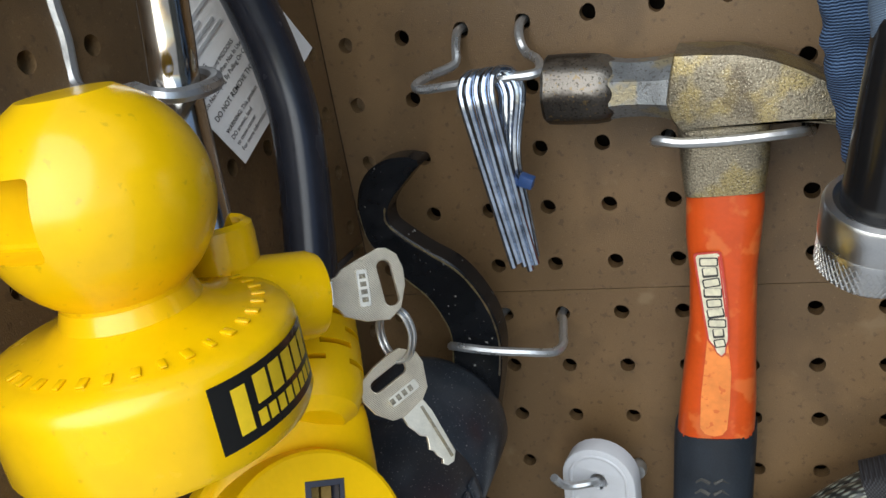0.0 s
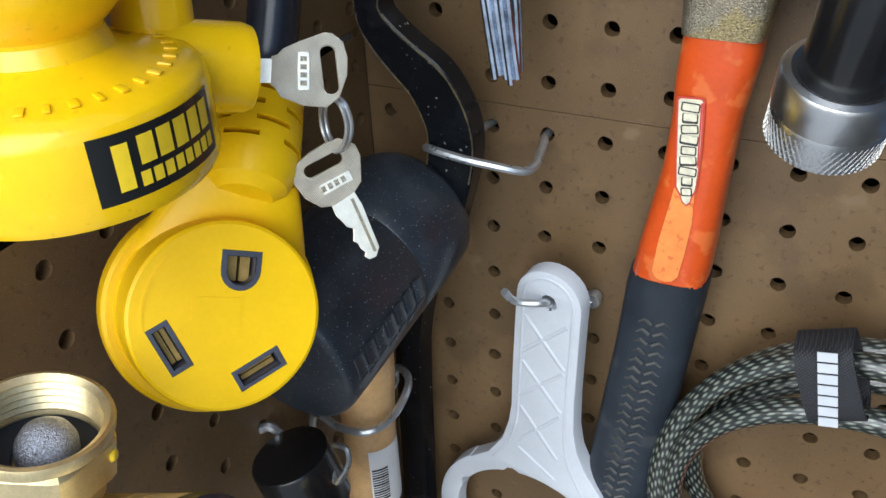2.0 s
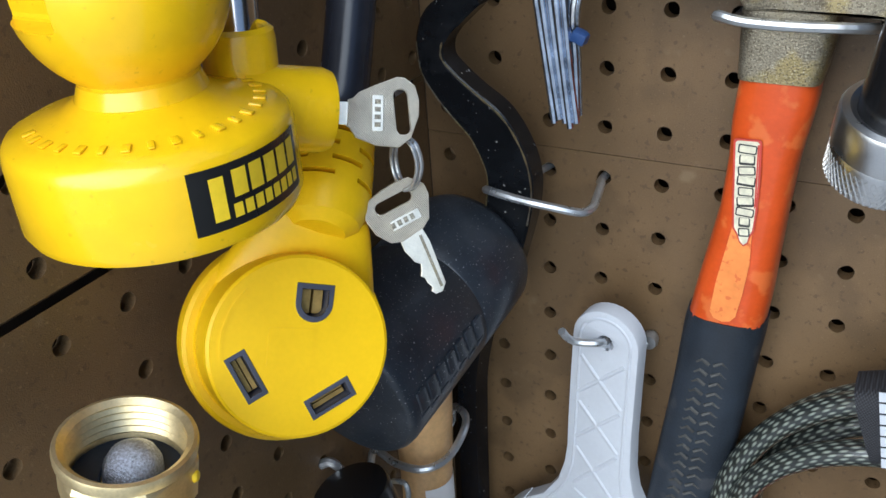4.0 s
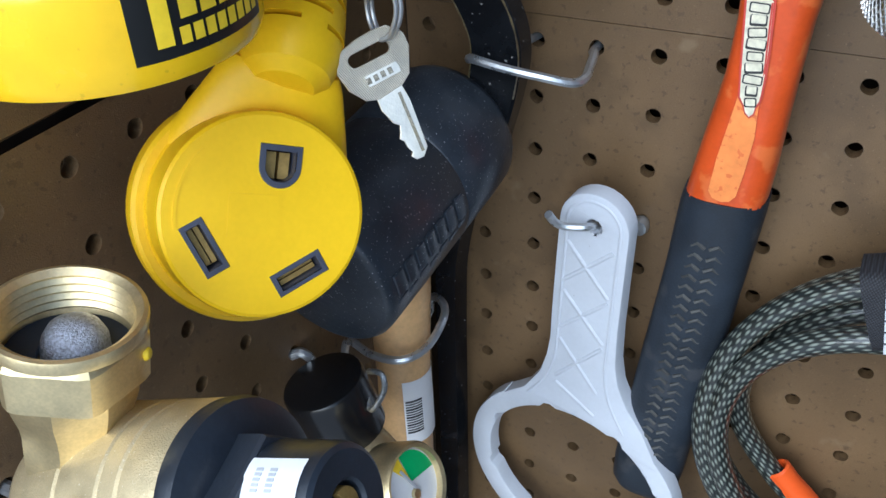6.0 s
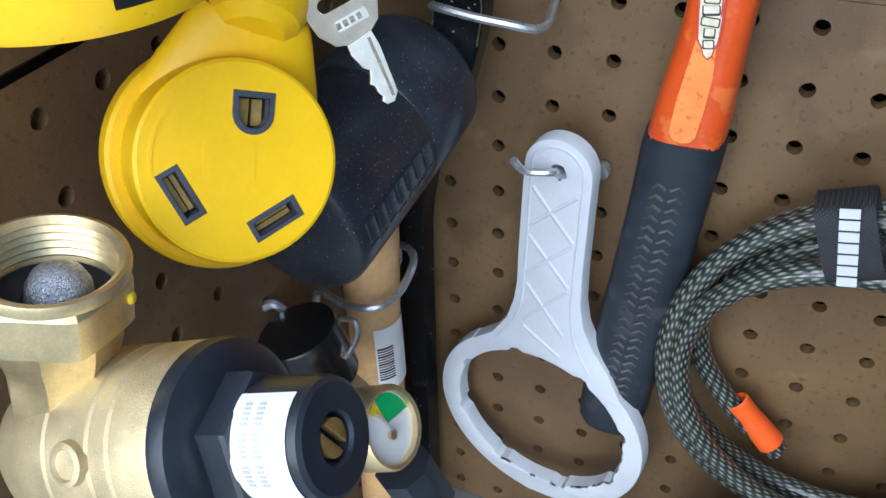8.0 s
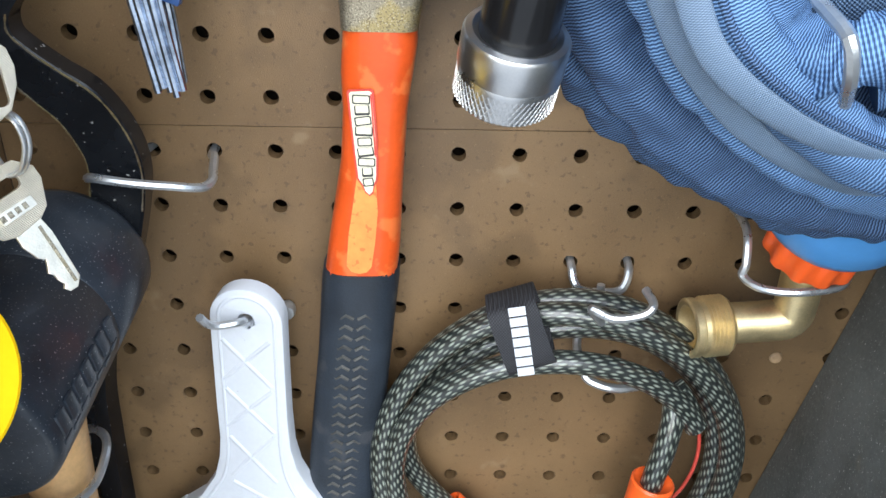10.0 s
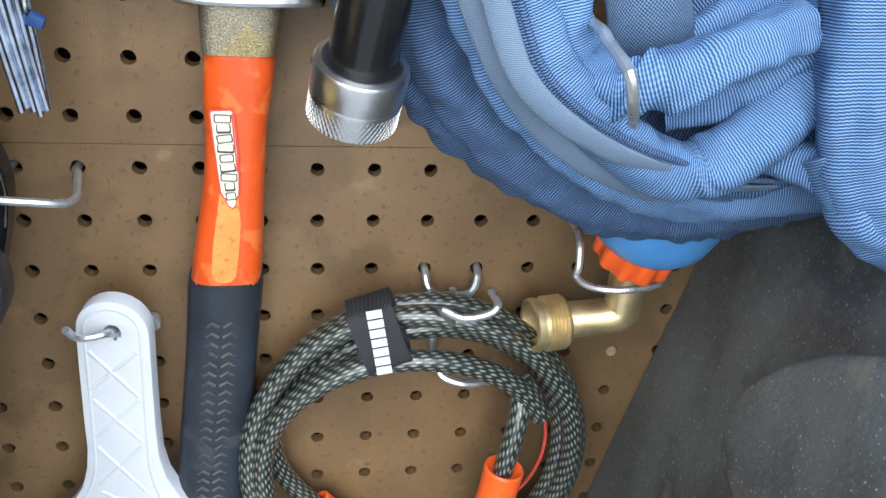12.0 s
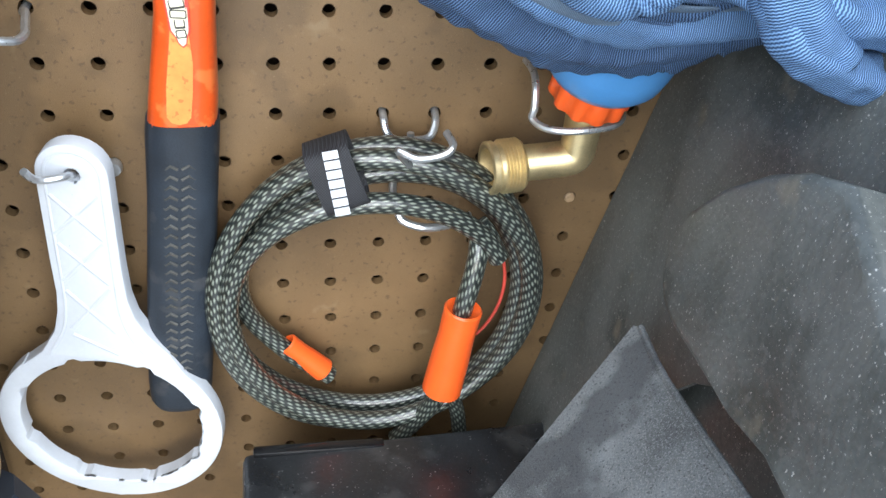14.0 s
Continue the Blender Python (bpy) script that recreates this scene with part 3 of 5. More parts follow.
pin_last = [(0.0041, -0.0430, 0.0397), (0.0013, -0.0430, 0.0614), (-0.0020, -0.0430, 0.0935), (-0.0029, -0.0430, 0.1037), (-0.0031, -0.0420, 0.1085), (-0.0025, -0.0400, 0.1123), (-0.0007, -0.0370, 0.1140), (0.0021, -0.0340, 0.1129), (0.0044, -0.0330, 0.1095), (0.0054, -0.0330, 0.1048), (0.0044, -0.0340, 0.0988), (0.0023, -0.0350, 0.0905), (0.0009, -0.0370, 0.0792), (0.0020, -0.0380, 0.0641), (0.0032, -0.0390, 0.0427)]
for k in range(5):
    clip = thing("hitch_pin", (-0.010, -0.034, 0.04), "zinc-plated hairpin hitch pin hung in a bundle", "hitch pin", "hitch pins")
    f = 0.06 + 0.88 * k / 4
    wire("pin", [Vector(a).lerp(Vector(b), f) + Vector((0, -0.0008 * (k % 2), 0.0012 * ((k * 2) % 3 - 1) if n == 0 else 0)) for n, (a, b) in enumerate(zip(pin_first, pin_last))], clip, 0.00135, PLATED, per=4)
tie = thing("cable_tie", (0.0040, -0.042, 0.0715), "dark blue cable tie round the hitch pins", "cable tie")
tie_at = Vector((0.0024, -0.0400, 0.0732))
tie_m = Matrix.Translation(tie_at) @ pose(0, 0, 0, 0, 20, 0)
part("loop", lathe(bmesh.new(), [(0.0030, -0.0012), (0.0042, -0.0014), (0.0042, 0.0014), (0.0030, 0.0012)], tie_m, 16), BLUE_TIE, tie)
part("lock_block", box(bmesh.new(), (0.0055, 0.0040, 0.0045), Matrix.Translation(tie_at + Vector((0.0022, -0.0040, 0.0008))) @ pose(0, 0, 0, 10, 25, 0), 0.0006), BLUE_TIE, tie)

# ---- wrecking bar ----
pry = thing("wrecking_bar", (-0.062, -0.028, -0.342), "black gooseneck wrecking bar with chipped paint, hung on a peg hook", "pry bar")
neck_rows = [(-0.0389, 0.0819, 0.0011), (-0.0441, 0.0810, 0.0038), (-0.0512, 0.0781, 0.0063), (-0.0579, 0.0731, 0.0070), (-0.0620, 0.0649, 0.0064), (-0.0616, 0.0555, 0.0064), (-0.0559, 0.0475, 0.0074), (-0.0474, 0.0394, 0.0085), (-0.0377, 0.0310, 0.0098), (-0.0308, 0.0189, 0.0104), (-0.0282, 0.0071, 0.0106), (-0.0300, -0.0079, 0.0104), (-0.0350, -0.0300, 0.0095)]


def flat_bar(rows, front, thick, bevel=0.0011, per=6):
    """A bent bar of flat section whose bend lies in the board's plane: rows of (x, z, half width)."""
    bm = bmesh.new()
    path = smooth_path([(x, w, z) for x, z, w in rows], per)
    rings = []
    for i, p in enumerate(path):
        a, b = path[max(i - 1, 0)], path[min(i + 1, len(path) - 1)]
        t = Vector((b.x - a.x, 0, b.z - a.z)).normalized()
        s = Vector((t.z, 0, -t.x))
        w, e = p.y, min(bevel, p.y * 0.5)
        c = Vector((p.x, 0, p.z))
        rings.append([bm.verts.new(c + s * u + Vector((0, y, 0))) for u, y in ((-w + e, front), (w - e, front), (w, front + e), (w, front + thick - e), (w - e, front + thick), (-w + e, front + thick), (-w, front + thick - e), (-w, front + e))])
    for a, b in zip(rings, rings[1:]):
        for k in range(8):
            bm.faces.new((a[k], a[(k + 1) % 8], b[(k + 1) % 8], b[k]))
    bm.faces.new(rings[0])
    bm.faces.new(rings[-1][::-1])
    return bm


part("gooseneck", flat_bar(neck_rows, -0.0370, 0.0125), BLACK_PAINT, pry, "black curved hook end, edges chipped", sharp=0.35)
for edge in (1, -1):
    line = []
    for a, b in zip(neck_rows[4:-1], neck_rows[5:]):
        t = Vector((b[0] - a[0], 0, b[1] - a[1])).normalized()
        line.append(Vector((a[0], -0.0368, a[1])) + Vector((t.z, 0, -t.x)) * edge * (a[2] - 0.0006))
    part("chipped_edge", sweep(bmesh.new(), line, lambda q: 0.00022 + 0.00022 * abs(math.sin(37 * q)), 5, per=8), PATINA, pry, "bare steel along the chipped edge")
part("shaft", sweep(bmesh.new(), [(-0.0350, -0.0300, -0.025), (-0.0470, -0.0240, -0.050), (-0.0610, -0.0180, -0.100), (-0.0640, -0.0170, -0.137), (-0.0655, -0.0160, -0.183), (-0.0668, -0.0160, -0.249), (-0.0685, -0.0160, -0.341)], 0.0095, 6, per=8, flat=0.9, wide=(1.0, 0.3, 0.0)), BLACK_PAINT, pry, "black hexagonal shaft", sharp=0.5)
pry_hook = thing("peg_hook", (0, 0, 0), "zinc wire peg hook bent round the wrecking bar", "hook", "peg hooks")
wire("wire", [(0.0, 0.012, 0.0), (0.0, -0.004, 0.0), (0.0022, -0.0090, 0.0015), (0.0042, -0.0200, 0.0006), (0.0059, -0.0300, 0.0002), (0.0029, -0.0360, 0.0001), (-0.0074, -0.0410, 0.0029), (-0.0204, -0.0440, 0.0053), (-0.0339, -0.0440, 0.0072), (-0.0400, -0.030, 0.0010), (-0.0300, -0.012, 0.0008), (-0.0254, 0.012, 0.0)], pry_hook, 0.0018)

# ---- oil-filter style strap wrench, white plastic ----
wr = thing("housing_wrench", (0.0060, -0.0190, -0.290), "white plastic ring wrench with a diamond-ribbed handle, hung on a peg", "wrench")
wr_m = Matrix(((0.99029, 0.04183, -0.13260, 0.00615), (-0.13167, -0.02424, -0.99100, -0.02617), (-0.04467, 0.99883, -0.01850, -0.22537), (0, 0, 0, 1))) @ Matrix.Translation((0, 0, -0.0085))
outer = arc(0, 0.1607, 0.0159, 0, 180, 14) + [(-0.0158, 0.140), (-0.0160, 0.110), (-0.0162, 0.092), (-0.0174, 0.080), (-0.0206, 0.067), (-0.0285, 0.0525), (-0.0392, 0.0425)]
outer += arc(0.0008, -0.0006, 0.0594, 133, 405, 48) + [(0.0350, 0.0560), (0.0255, 0.068), (0.0200, 0.0790), (0.0174, 0.0910), (0.0164, 0.110), (0.0160, 0.140)]
ring_in = []
for k in range(96):
    a = math.radians(3.75 * k + 17)
    r = 0.0480 if k % 12 > 1 else 0.0502
    ring_in.append((r * math.cos(a) + 0.0010, 0.985 * r * math.sin(a) + 0.0006))
hang = arc(0.0, 0.1609, 0.0034, 0, 345, 15)
part("body", prism(bmesh.new(), [outer, ring_in, hang], 0.0085, wr_m, 0.0009, 2), WHITE, wr, sharp=0.5)
ribs = bmesh.new()
rib_m = wr_m @ Matrix.Translation((0, 0, 0.0080))
for y0, y1 in ((0.1500, 0.1265), (0.1230, 0.1000), (0.0945, 0.0690), (0.0660, 0.0540)):
    sweep(ribs, [rib_m @ Vector((-0.0112, y0, 0)), rib_m @ Vector((0.0100, y1, 0))], 0.0013, 8, per=1)
for y0, y1 in ((0.1283, 0.1514), (0.1006, 0.1243), (0.0700, 0.0975)):
    sweep(ribs, [rib_m @ Vector((-0.0118, y0, 0)), rib_m @ Vector((0.0100, y1, 0))], 0.0012, 8, per=1)
for side_x in (-1, 1):
    sweep(ribs, [rib_m @ Vector((side_x * x, z, 0)) for x, z in ((0.0260, 0.0500), (0.0170, 0.0660), (0.0132, 0.0810), (0.0124, 0.1000), (0.0122, 0.140), (0.0122, 0.1607))], 0.0010, 8, per=5)
sweep(ribs, [rib_m @ Vector((x, y, 0)) for x, y in arc(0, 0.1607, 0.0122, 0, 180, 16)], 0.0010, 8, per=1)
part("ribs", ribs, WHITE, wr, sharp=1.2)
wr_hook = thing("peg_hook", (0.0254, 0, -0.0762), "short zinc wire peg through the wrench's hole", "hook", "peg hooks")
wire("wire", [(0.0254, 0.012, -0.0762), (0.0254, -0.003, -0.0762), (0.0235, -0.007, -0.0775), (0.0160, -0.0090, -0.0775), (0.0135, -0.0150, -0.0730), (0.0128, -0.0260, -0.0660), (0.0120, -0.0330, -0.0630), (0.0035, -0.0370, -0.0625), (-0.0005, -0.0395, -0.0600), (-0.0022, -0.0430, -0.0545)], wr_hook, 0.0018)
part("peg_head", lathe(bmesh.new(), [(0, -0.003), (0.0036, -0.003), (0.0042, 0.0), (0.0036, 0.0025), (0, 0.003)], pose(0.0254, -0.0040, -0.0762, 90), 14), STEEL, wr_hook)

# ---- braided cable, strap, sleeves and hook ----
cable = thing("security_cable", (0.150, -0.02, -0.238), "coiled braided steel cable with orange ends on a peg hook", "cable")


def loop(cx, cz, r_in, r_out, y0, y1, a0, a1, n):
    """A coil that opens from the inner radii to the outer ones and closes in again."""
    out = []
    for k in range(n + 1):
        f = k / n
        a = radians(a0 + (a1 - a0) * f)
        s = math.sin(math.pi * f) ** 0.7
        x, z = (p + (q - p) * s for p, q in zip(r_in, r_out))
        out.append((cx + x * math.cos(a), y0 + (y1 - y0) * f + 0.0025 * math.sin(2.3 * a), cz + z * math.sin(a)))
    return out


coil = [(0.1261, -0.0140, -0.2092), (0.1136, -0.0140, -0.1987), (0.1015, -0.0140, -0.1873)] + loop(0.1503, -0.1455, (0.0690, 0.0600), (0.0825, 0.0895), -0.015, -0.037, 205, 30 - 1080, 90)
coil += [(0.1999, -0.0300, -0.0978), (0.1983, -0.0360, -0.1107), (0.1954, -0.0400, -0.1253), (0.1922, -0.0420, -0.1400), (0.1884, -0.0430, -0.1678), (0.1836, -0.0400, -0.2037), (0.1731, -0.0340, -0.2292), (0.1629, -0.0300, -0.2467)]
part("coil", sweep(bmesh.new(), coil, 0.0052, 16, per=4), BRAID, cable, "dark braided steel under clear plastic")
part("tail", sweep(bmesh.new(), [(0.1906, -0.0360, -0.2039), (0.1971, -0.0320, -0.2242), (0.2003, -0.0300, -0.2431)], 0.0045, 14, per=4), BRAID, cable)


def sleeve(p0, p1, r0, r1):
    d = Vector(p1) - Vector(p0)
    h = d.length
    return lathe(bmesh.new(), [(0.0047, 0.003), (r0 - 0.001, 0.0), (r0, 0.001), (r0 * 0.96, h * 0.3), ((r0 + r1) / 2, h * 0.6), (r1, h - 0.001), (r1 - 0.001, h), (0.0047, h - 0.002)], axis_frame(p0, d, (0, 1, 0)), 24)


part("sleeve", sleeve((0.1925, -0.0420, -0.1400), (0.1848, -0.0420, -0.1975), 0.0100, 0.0108), ORANGE_PLASTIC, cable, "orange plastic end sleeve")
part("sleeve", sleeve((0.1022, -0.0140, -0.1827), (0.1226, -0.0140, -0.2050), 0.0060, 0.0068), ORANGE_PLASTIC, cable, "orange plastic end sleeve")
part("red_core", sweep(bmesh.new(), loop(0.1503, -0.1415, (0.0675, 0.0600), (0.0680, 0.0610), -0.020, -0.022, -35, 35, 12), 0.0009, 6, per=2), RED_INK, cable, "thin red strand")
strap = thing("velcro_strap", (0.1300, -0.02, -0.09), "black webbing strap round the cable with white maker's lettering", "strap")
st_c = Vector((0.1284, -0.0365, -0.0620))
st_m = axis_frame(st_c, (0.94, 0.0, 0.34), (0, -1, 0))
band = bmesh.new()
prof = []
for k in range(28):
    a = 2 * math.pi * k / 28
    c, s = math.cos(a), math.sin(a)
    prof.append((0.0112 * math.copysign(abs(c) ** 0.45, c), 0.0168 * math.copysign(abs(s) ** 0.6, s)))
prism(band, [prof, [(x * 0.9, y * 0.92) for x, y in prof]], 0.0205, st_m @ Matrix.Translation((0, 0, -0.0102)), 0.0005)
uvl = band.loops.layers.uv.verify()
for f in band.faces:
    for lo in f.loops:
        lo[uvl].uv = (lo.vert.co.x, lo.vert.co.z)
part("band", band, STRAP, strap)
mk_a, mk_b = Vector((0.1246, -0.0481, -0.0440)), Vector((0.1308, -0.0481, -0.0780))
mark_m = Matrix.Translation((mk_a + mk_b) / 2) @ axis_frame((0, 0, 0), (0, -1, 0), mk_b - mk_a)
for k in range(7):
    x, w = -0.0173 + k * 0.00494, 0.0040
    out = [(x, -0.0034), (x + w, -0.0034), (x + w, 0.0034), (x, 0.0034)]
    part("mark", prism(bmesh.new(), [out], 0.0004, mark_m), WHITE, strap)
cable_hook = thing("peg_hook", (0.1651, 0, -0.0508), "zinc wire double peg hook with curled arms", "hook", "peg hooks")
wire("yoke", [(0.1524, 0.012, -0.0508), (0.1524, -0.003, -0.0508), (0.1535, -0.008, -0.0560), (0.1570, -0.010, -0.0595), (0.1650, -0.0105, -0.0600), (0.1730, -0.010, -0.0595), (0.1765, -0.008, -0.0560), (0.1778, -0.003, -0.0508), (0.1778, 0.012, -0.0508)], cable_hook, 0.0019)
wire("arm", [(0.1650, -0.0105, -0.0560), (0.1650, -0.0130, -0.0650), (0.1645, -0.030, -0.0640), (0.1547, -0.0460, -0.0458), (0.1630, -0.0500, -0.0476), (0.1741, -0.0500, -0.0458), (0.1785, -0.0480, -0.0422), (0.1766, -0.0400, -0.0401)], cable_hook, 0.0018)
wire("arm", [(0.1650, -0.0100, -0.0600), (0.1600, -0.0040, -0.0750), (0.1580, -0.0060, -0.0900), (0.1587, -0.0200, -0.0931), (0.1620, -0.0240, -0.0979), (0.1732, -0.0260, -0.1007), (0.1867, -0.0220, -0.1015), (0.1968, -0.0140, -0.1017)], cable_hook, 0.0021)

# ---- inline water filter, brass elbow, its hook ----
wf = thing("water_filter", (0.252, -0.047, -0.062), "blue inline water filter with orange collar and brass elbow", "water filter")
wf_m = axis_frame((0.2430, -0.0300, -0.0270), (0.053, -0.404, 1), (1, 0, 0))
part("body", lathe(bmesh.new(), [(0, 0.014), (0.0180, 0.0150), (0.0245, 0.0185), (0.0280, 0.0240), (0.0298, 0.034), (0.0300, 0.220), (0.0270, 0.230), (0, 0.232)], wf_m, 40), BLUE_PLASTIC, wf, "smooth blue plastic canister")
part("collar", lathe(bmesh.new(), [(0, -0.0005), (0.0176, -0.0005), (0.0185, 0.0008), (0.0185, 0.0145), (0.0175, 0.0158), (0, 0.0158)], wf_m, 96, lambda a: 1 + 0.045 * math.copysign(abs(math.sin(11 * a)) ** 0.5, math.sin(11 * a))), ORANGE_PLASTIC, wf, "scalloped orange plastic collar")
elbow = part("elbow", sweep(bmesh.new(), [(0.2430, -0.0300, -0.0230), (0.2428, -0.0300, -0.0400), (0.2425, -0.0300, -0.0535), (0.2412, -0.0300, -0.0580), (0.2368, -0.0298, -0.0603), (0.2115, -0.0284, -0.0638)], 0.0087, 28, per=3), BRASS, wf, "brass elbow fitting")
th_m = axis_frame((0.2148, -0.0284, -0.0640), (-1, -0.15, -0.03)) @ Matrix.Diagonal((1.0, 1.0, 0.88, 1))
prof = [(0.0068, -0.001), (0.0120, -0.001), (0.0125, 0.0)]
for k in range(6):
    prof += [(0.0132, 0.0008 + k * 0.0019), (0.0120, 0.0018 + k * 0.0019)]
prof += [(0.0118, 0.0135), (0.0128, 0.0145), (0.0128, 0.0178), (0.0115, 0.0185), (0.0098, 0.0180), (0.0092, 0.004), (0, 0.004)]
part("thread", lathe(bmesh.new(), prof, th_m, 32), BRASS, elbow, "brass male hose thread")
wf_hook = thing("peg_hook", (0.2286, 0, -0.0508), "zinc wire peg hook under the water filter", "hook", "peg hooks")
wire("wire", [(0.2200, 0.012, -0.0250), (0.2200, -0.010, -0.0220), (0.2190, -0.024, -0.0230), (0.2185, -0.030, -0.0330), (0.2180, -0.0300, -0.0385), (0.2225, -0.0350, -0.0408), (0.2310, -0.0400, -0.0402), (0.2430, -0.0412, -0.0390), (0.2560, -0.0370, -0.0385), (0.2650, -0.0200, -0.0410), (0.2667, 0.012, -0.045)], wf_hook, 0.0018)

# ---- flat fabric hose, bundled on a long hook ----
hose = thing("fabric_hose", (0.19, -0.12, 0.0), "bundled blue woven fabric hose hung on a long peg hook", "hose")


def strand(pts, w, flat, seed, material=None, wide=(1, -0.3, 0.3), wrinkle=0.13, lumps=0.10, name="strand", fold=0.085):
    return part(name, sweep(bmesh.new(), pts, w, 40, per=14, flat=flat, wide=wide, wrinkle=wrinkle, lumps=lumps, seed=seed, fold=fold), material or HOSE, hose, sharp=1.4)


# Rear and lower strands carry their shade in the darker fabric colour.
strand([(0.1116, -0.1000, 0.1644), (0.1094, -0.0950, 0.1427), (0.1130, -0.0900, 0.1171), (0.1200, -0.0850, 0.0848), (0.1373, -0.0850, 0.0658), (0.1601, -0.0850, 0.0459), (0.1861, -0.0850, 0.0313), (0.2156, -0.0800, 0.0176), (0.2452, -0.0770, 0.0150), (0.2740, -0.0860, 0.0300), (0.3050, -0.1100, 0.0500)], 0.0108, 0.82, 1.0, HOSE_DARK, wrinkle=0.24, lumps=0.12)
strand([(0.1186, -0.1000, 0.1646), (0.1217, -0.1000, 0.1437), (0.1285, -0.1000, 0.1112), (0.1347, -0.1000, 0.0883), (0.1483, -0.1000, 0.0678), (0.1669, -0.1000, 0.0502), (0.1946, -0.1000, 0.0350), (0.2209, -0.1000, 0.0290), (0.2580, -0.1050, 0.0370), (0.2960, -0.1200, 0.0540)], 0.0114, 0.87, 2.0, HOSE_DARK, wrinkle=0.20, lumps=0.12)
strand([(0.1342, -0.1250, 0.1676), (0.1327, -0.1250, 0.1472), (0.1367, -0.1250, 0.1254), (0.1452, -0.1250, 0.1020), (0.1575, -0.1250, 0.0802), (0.1766, -0.1250, 0.0626), (0.2011, -0.1250, 0.0498), (0.2295, -0.1200, 0.0430), (0.2652, -0.1200, 0.0480), (0.2950, -0.1300, 0.0620)], 0.0098, 0.82, 3.0, HOSE)
strand([(0.1396, -0.1400, 0.1683), (0.1399, -0.1400, 0.1493), (0.1445, -0.1400, 0.1289), (0.1524, -0.1400, 0.1069), (0.1618, -0.1420, 0.0890), (0.1788, -0.1420, 0.0744), (0.1935, -0.1420, 0.0645), (0.2070, -0.1430, 0.0620), (0.2200, -0.1430, 0.0690), (0.2330, -0.1400, 0.0805), (0.2455, -0.1340, 0.0930), (0.2544, -0.1250, 0.1021)], lambda s: 0.0086 + 0.0036 * max(0, s - 0.35), 0.84, 4.0, HOSE)
strand([(0.1530, -0.1350, 0.1686), (0.1558, -0.1350, 0.1491), (0.1617, -0.1350, 0.1311), (0.1630, -0.1350, 0.1103), (0.1690, -0.1370, 0.0920), (0.1794, -0.1430, 0.0865), (0.1918, -0.1480, 0.0905), (0.2068, -0.1480, 0.0971), (0.2304, -0.1400, 0.1041)], 0.0086, 0.84, 5.0, HOSE, wrinkle=0.22)
strand([(0.1702, -0.1250, 0.1687), (0.1758, -0.1270, 0.1487), (0.1821, -0.1280, 0.1317), (0.1887, -0.1280, 0.1136), (0.1960, -0.1240, 0.0928), (0.2090, -0.1050, 0.0673)], 0.0118, 0.25, 6.0, WEBBING, wrinkle=0.05, lumps=0.05, fold=0.03)
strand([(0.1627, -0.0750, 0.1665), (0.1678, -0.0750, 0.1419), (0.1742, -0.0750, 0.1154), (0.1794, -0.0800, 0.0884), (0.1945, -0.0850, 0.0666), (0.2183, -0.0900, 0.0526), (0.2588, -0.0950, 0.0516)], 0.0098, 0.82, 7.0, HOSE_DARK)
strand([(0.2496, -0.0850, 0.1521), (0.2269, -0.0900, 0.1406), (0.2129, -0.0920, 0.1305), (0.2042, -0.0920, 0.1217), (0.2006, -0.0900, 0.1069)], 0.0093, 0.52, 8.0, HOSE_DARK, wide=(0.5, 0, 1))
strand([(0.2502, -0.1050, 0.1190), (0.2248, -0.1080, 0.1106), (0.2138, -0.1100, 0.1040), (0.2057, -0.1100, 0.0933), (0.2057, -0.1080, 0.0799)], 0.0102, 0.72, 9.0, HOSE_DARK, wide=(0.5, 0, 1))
strand([(0.2461, -0.1180, 0.1055), (0.2217, -0.1200, 0.0980), (0.2111, -0.1210, 0.0929), (0.2024, -0.1210, 0.0866), (0.1982, -0.1180, 0.0800)], 0.0094, 0.72, 10.0, HOSE, wide=(0.5, 0, 1))
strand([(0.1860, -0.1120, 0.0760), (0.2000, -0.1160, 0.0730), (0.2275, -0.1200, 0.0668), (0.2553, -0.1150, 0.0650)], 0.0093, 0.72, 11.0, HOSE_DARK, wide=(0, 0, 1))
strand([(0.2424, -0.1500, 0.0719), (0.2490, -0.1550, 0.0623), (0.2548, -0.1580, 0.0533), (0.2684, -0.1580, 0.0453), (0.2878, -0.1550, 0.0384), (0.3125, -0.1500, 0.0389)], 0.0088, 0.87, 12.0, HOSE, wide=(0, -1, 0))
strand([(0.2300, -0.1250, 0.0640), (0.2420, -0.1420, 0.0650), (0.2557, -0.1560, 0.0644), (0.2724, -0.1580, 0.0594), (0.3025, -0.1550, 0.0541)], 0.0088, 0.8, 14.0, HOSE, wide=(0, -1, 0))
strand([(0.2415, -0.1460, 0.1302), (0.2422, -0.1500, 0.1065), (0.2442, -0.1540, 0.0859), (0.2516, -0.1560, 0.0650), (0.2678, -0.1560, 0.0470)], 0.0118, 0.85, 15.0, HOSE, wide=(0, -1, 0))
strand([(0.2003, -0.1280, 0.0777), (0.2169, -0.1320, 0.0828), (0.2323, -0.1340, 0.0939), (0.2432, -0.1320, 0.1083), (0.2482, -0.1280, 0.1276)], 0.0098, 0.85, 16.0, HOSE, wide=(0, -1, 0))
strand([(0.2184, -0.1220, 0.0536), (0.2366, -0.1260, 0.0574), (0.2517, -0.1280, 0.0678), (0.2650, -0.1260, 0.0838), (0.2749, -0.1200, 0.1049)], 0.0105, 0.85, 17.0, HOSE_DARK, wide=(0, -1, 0))
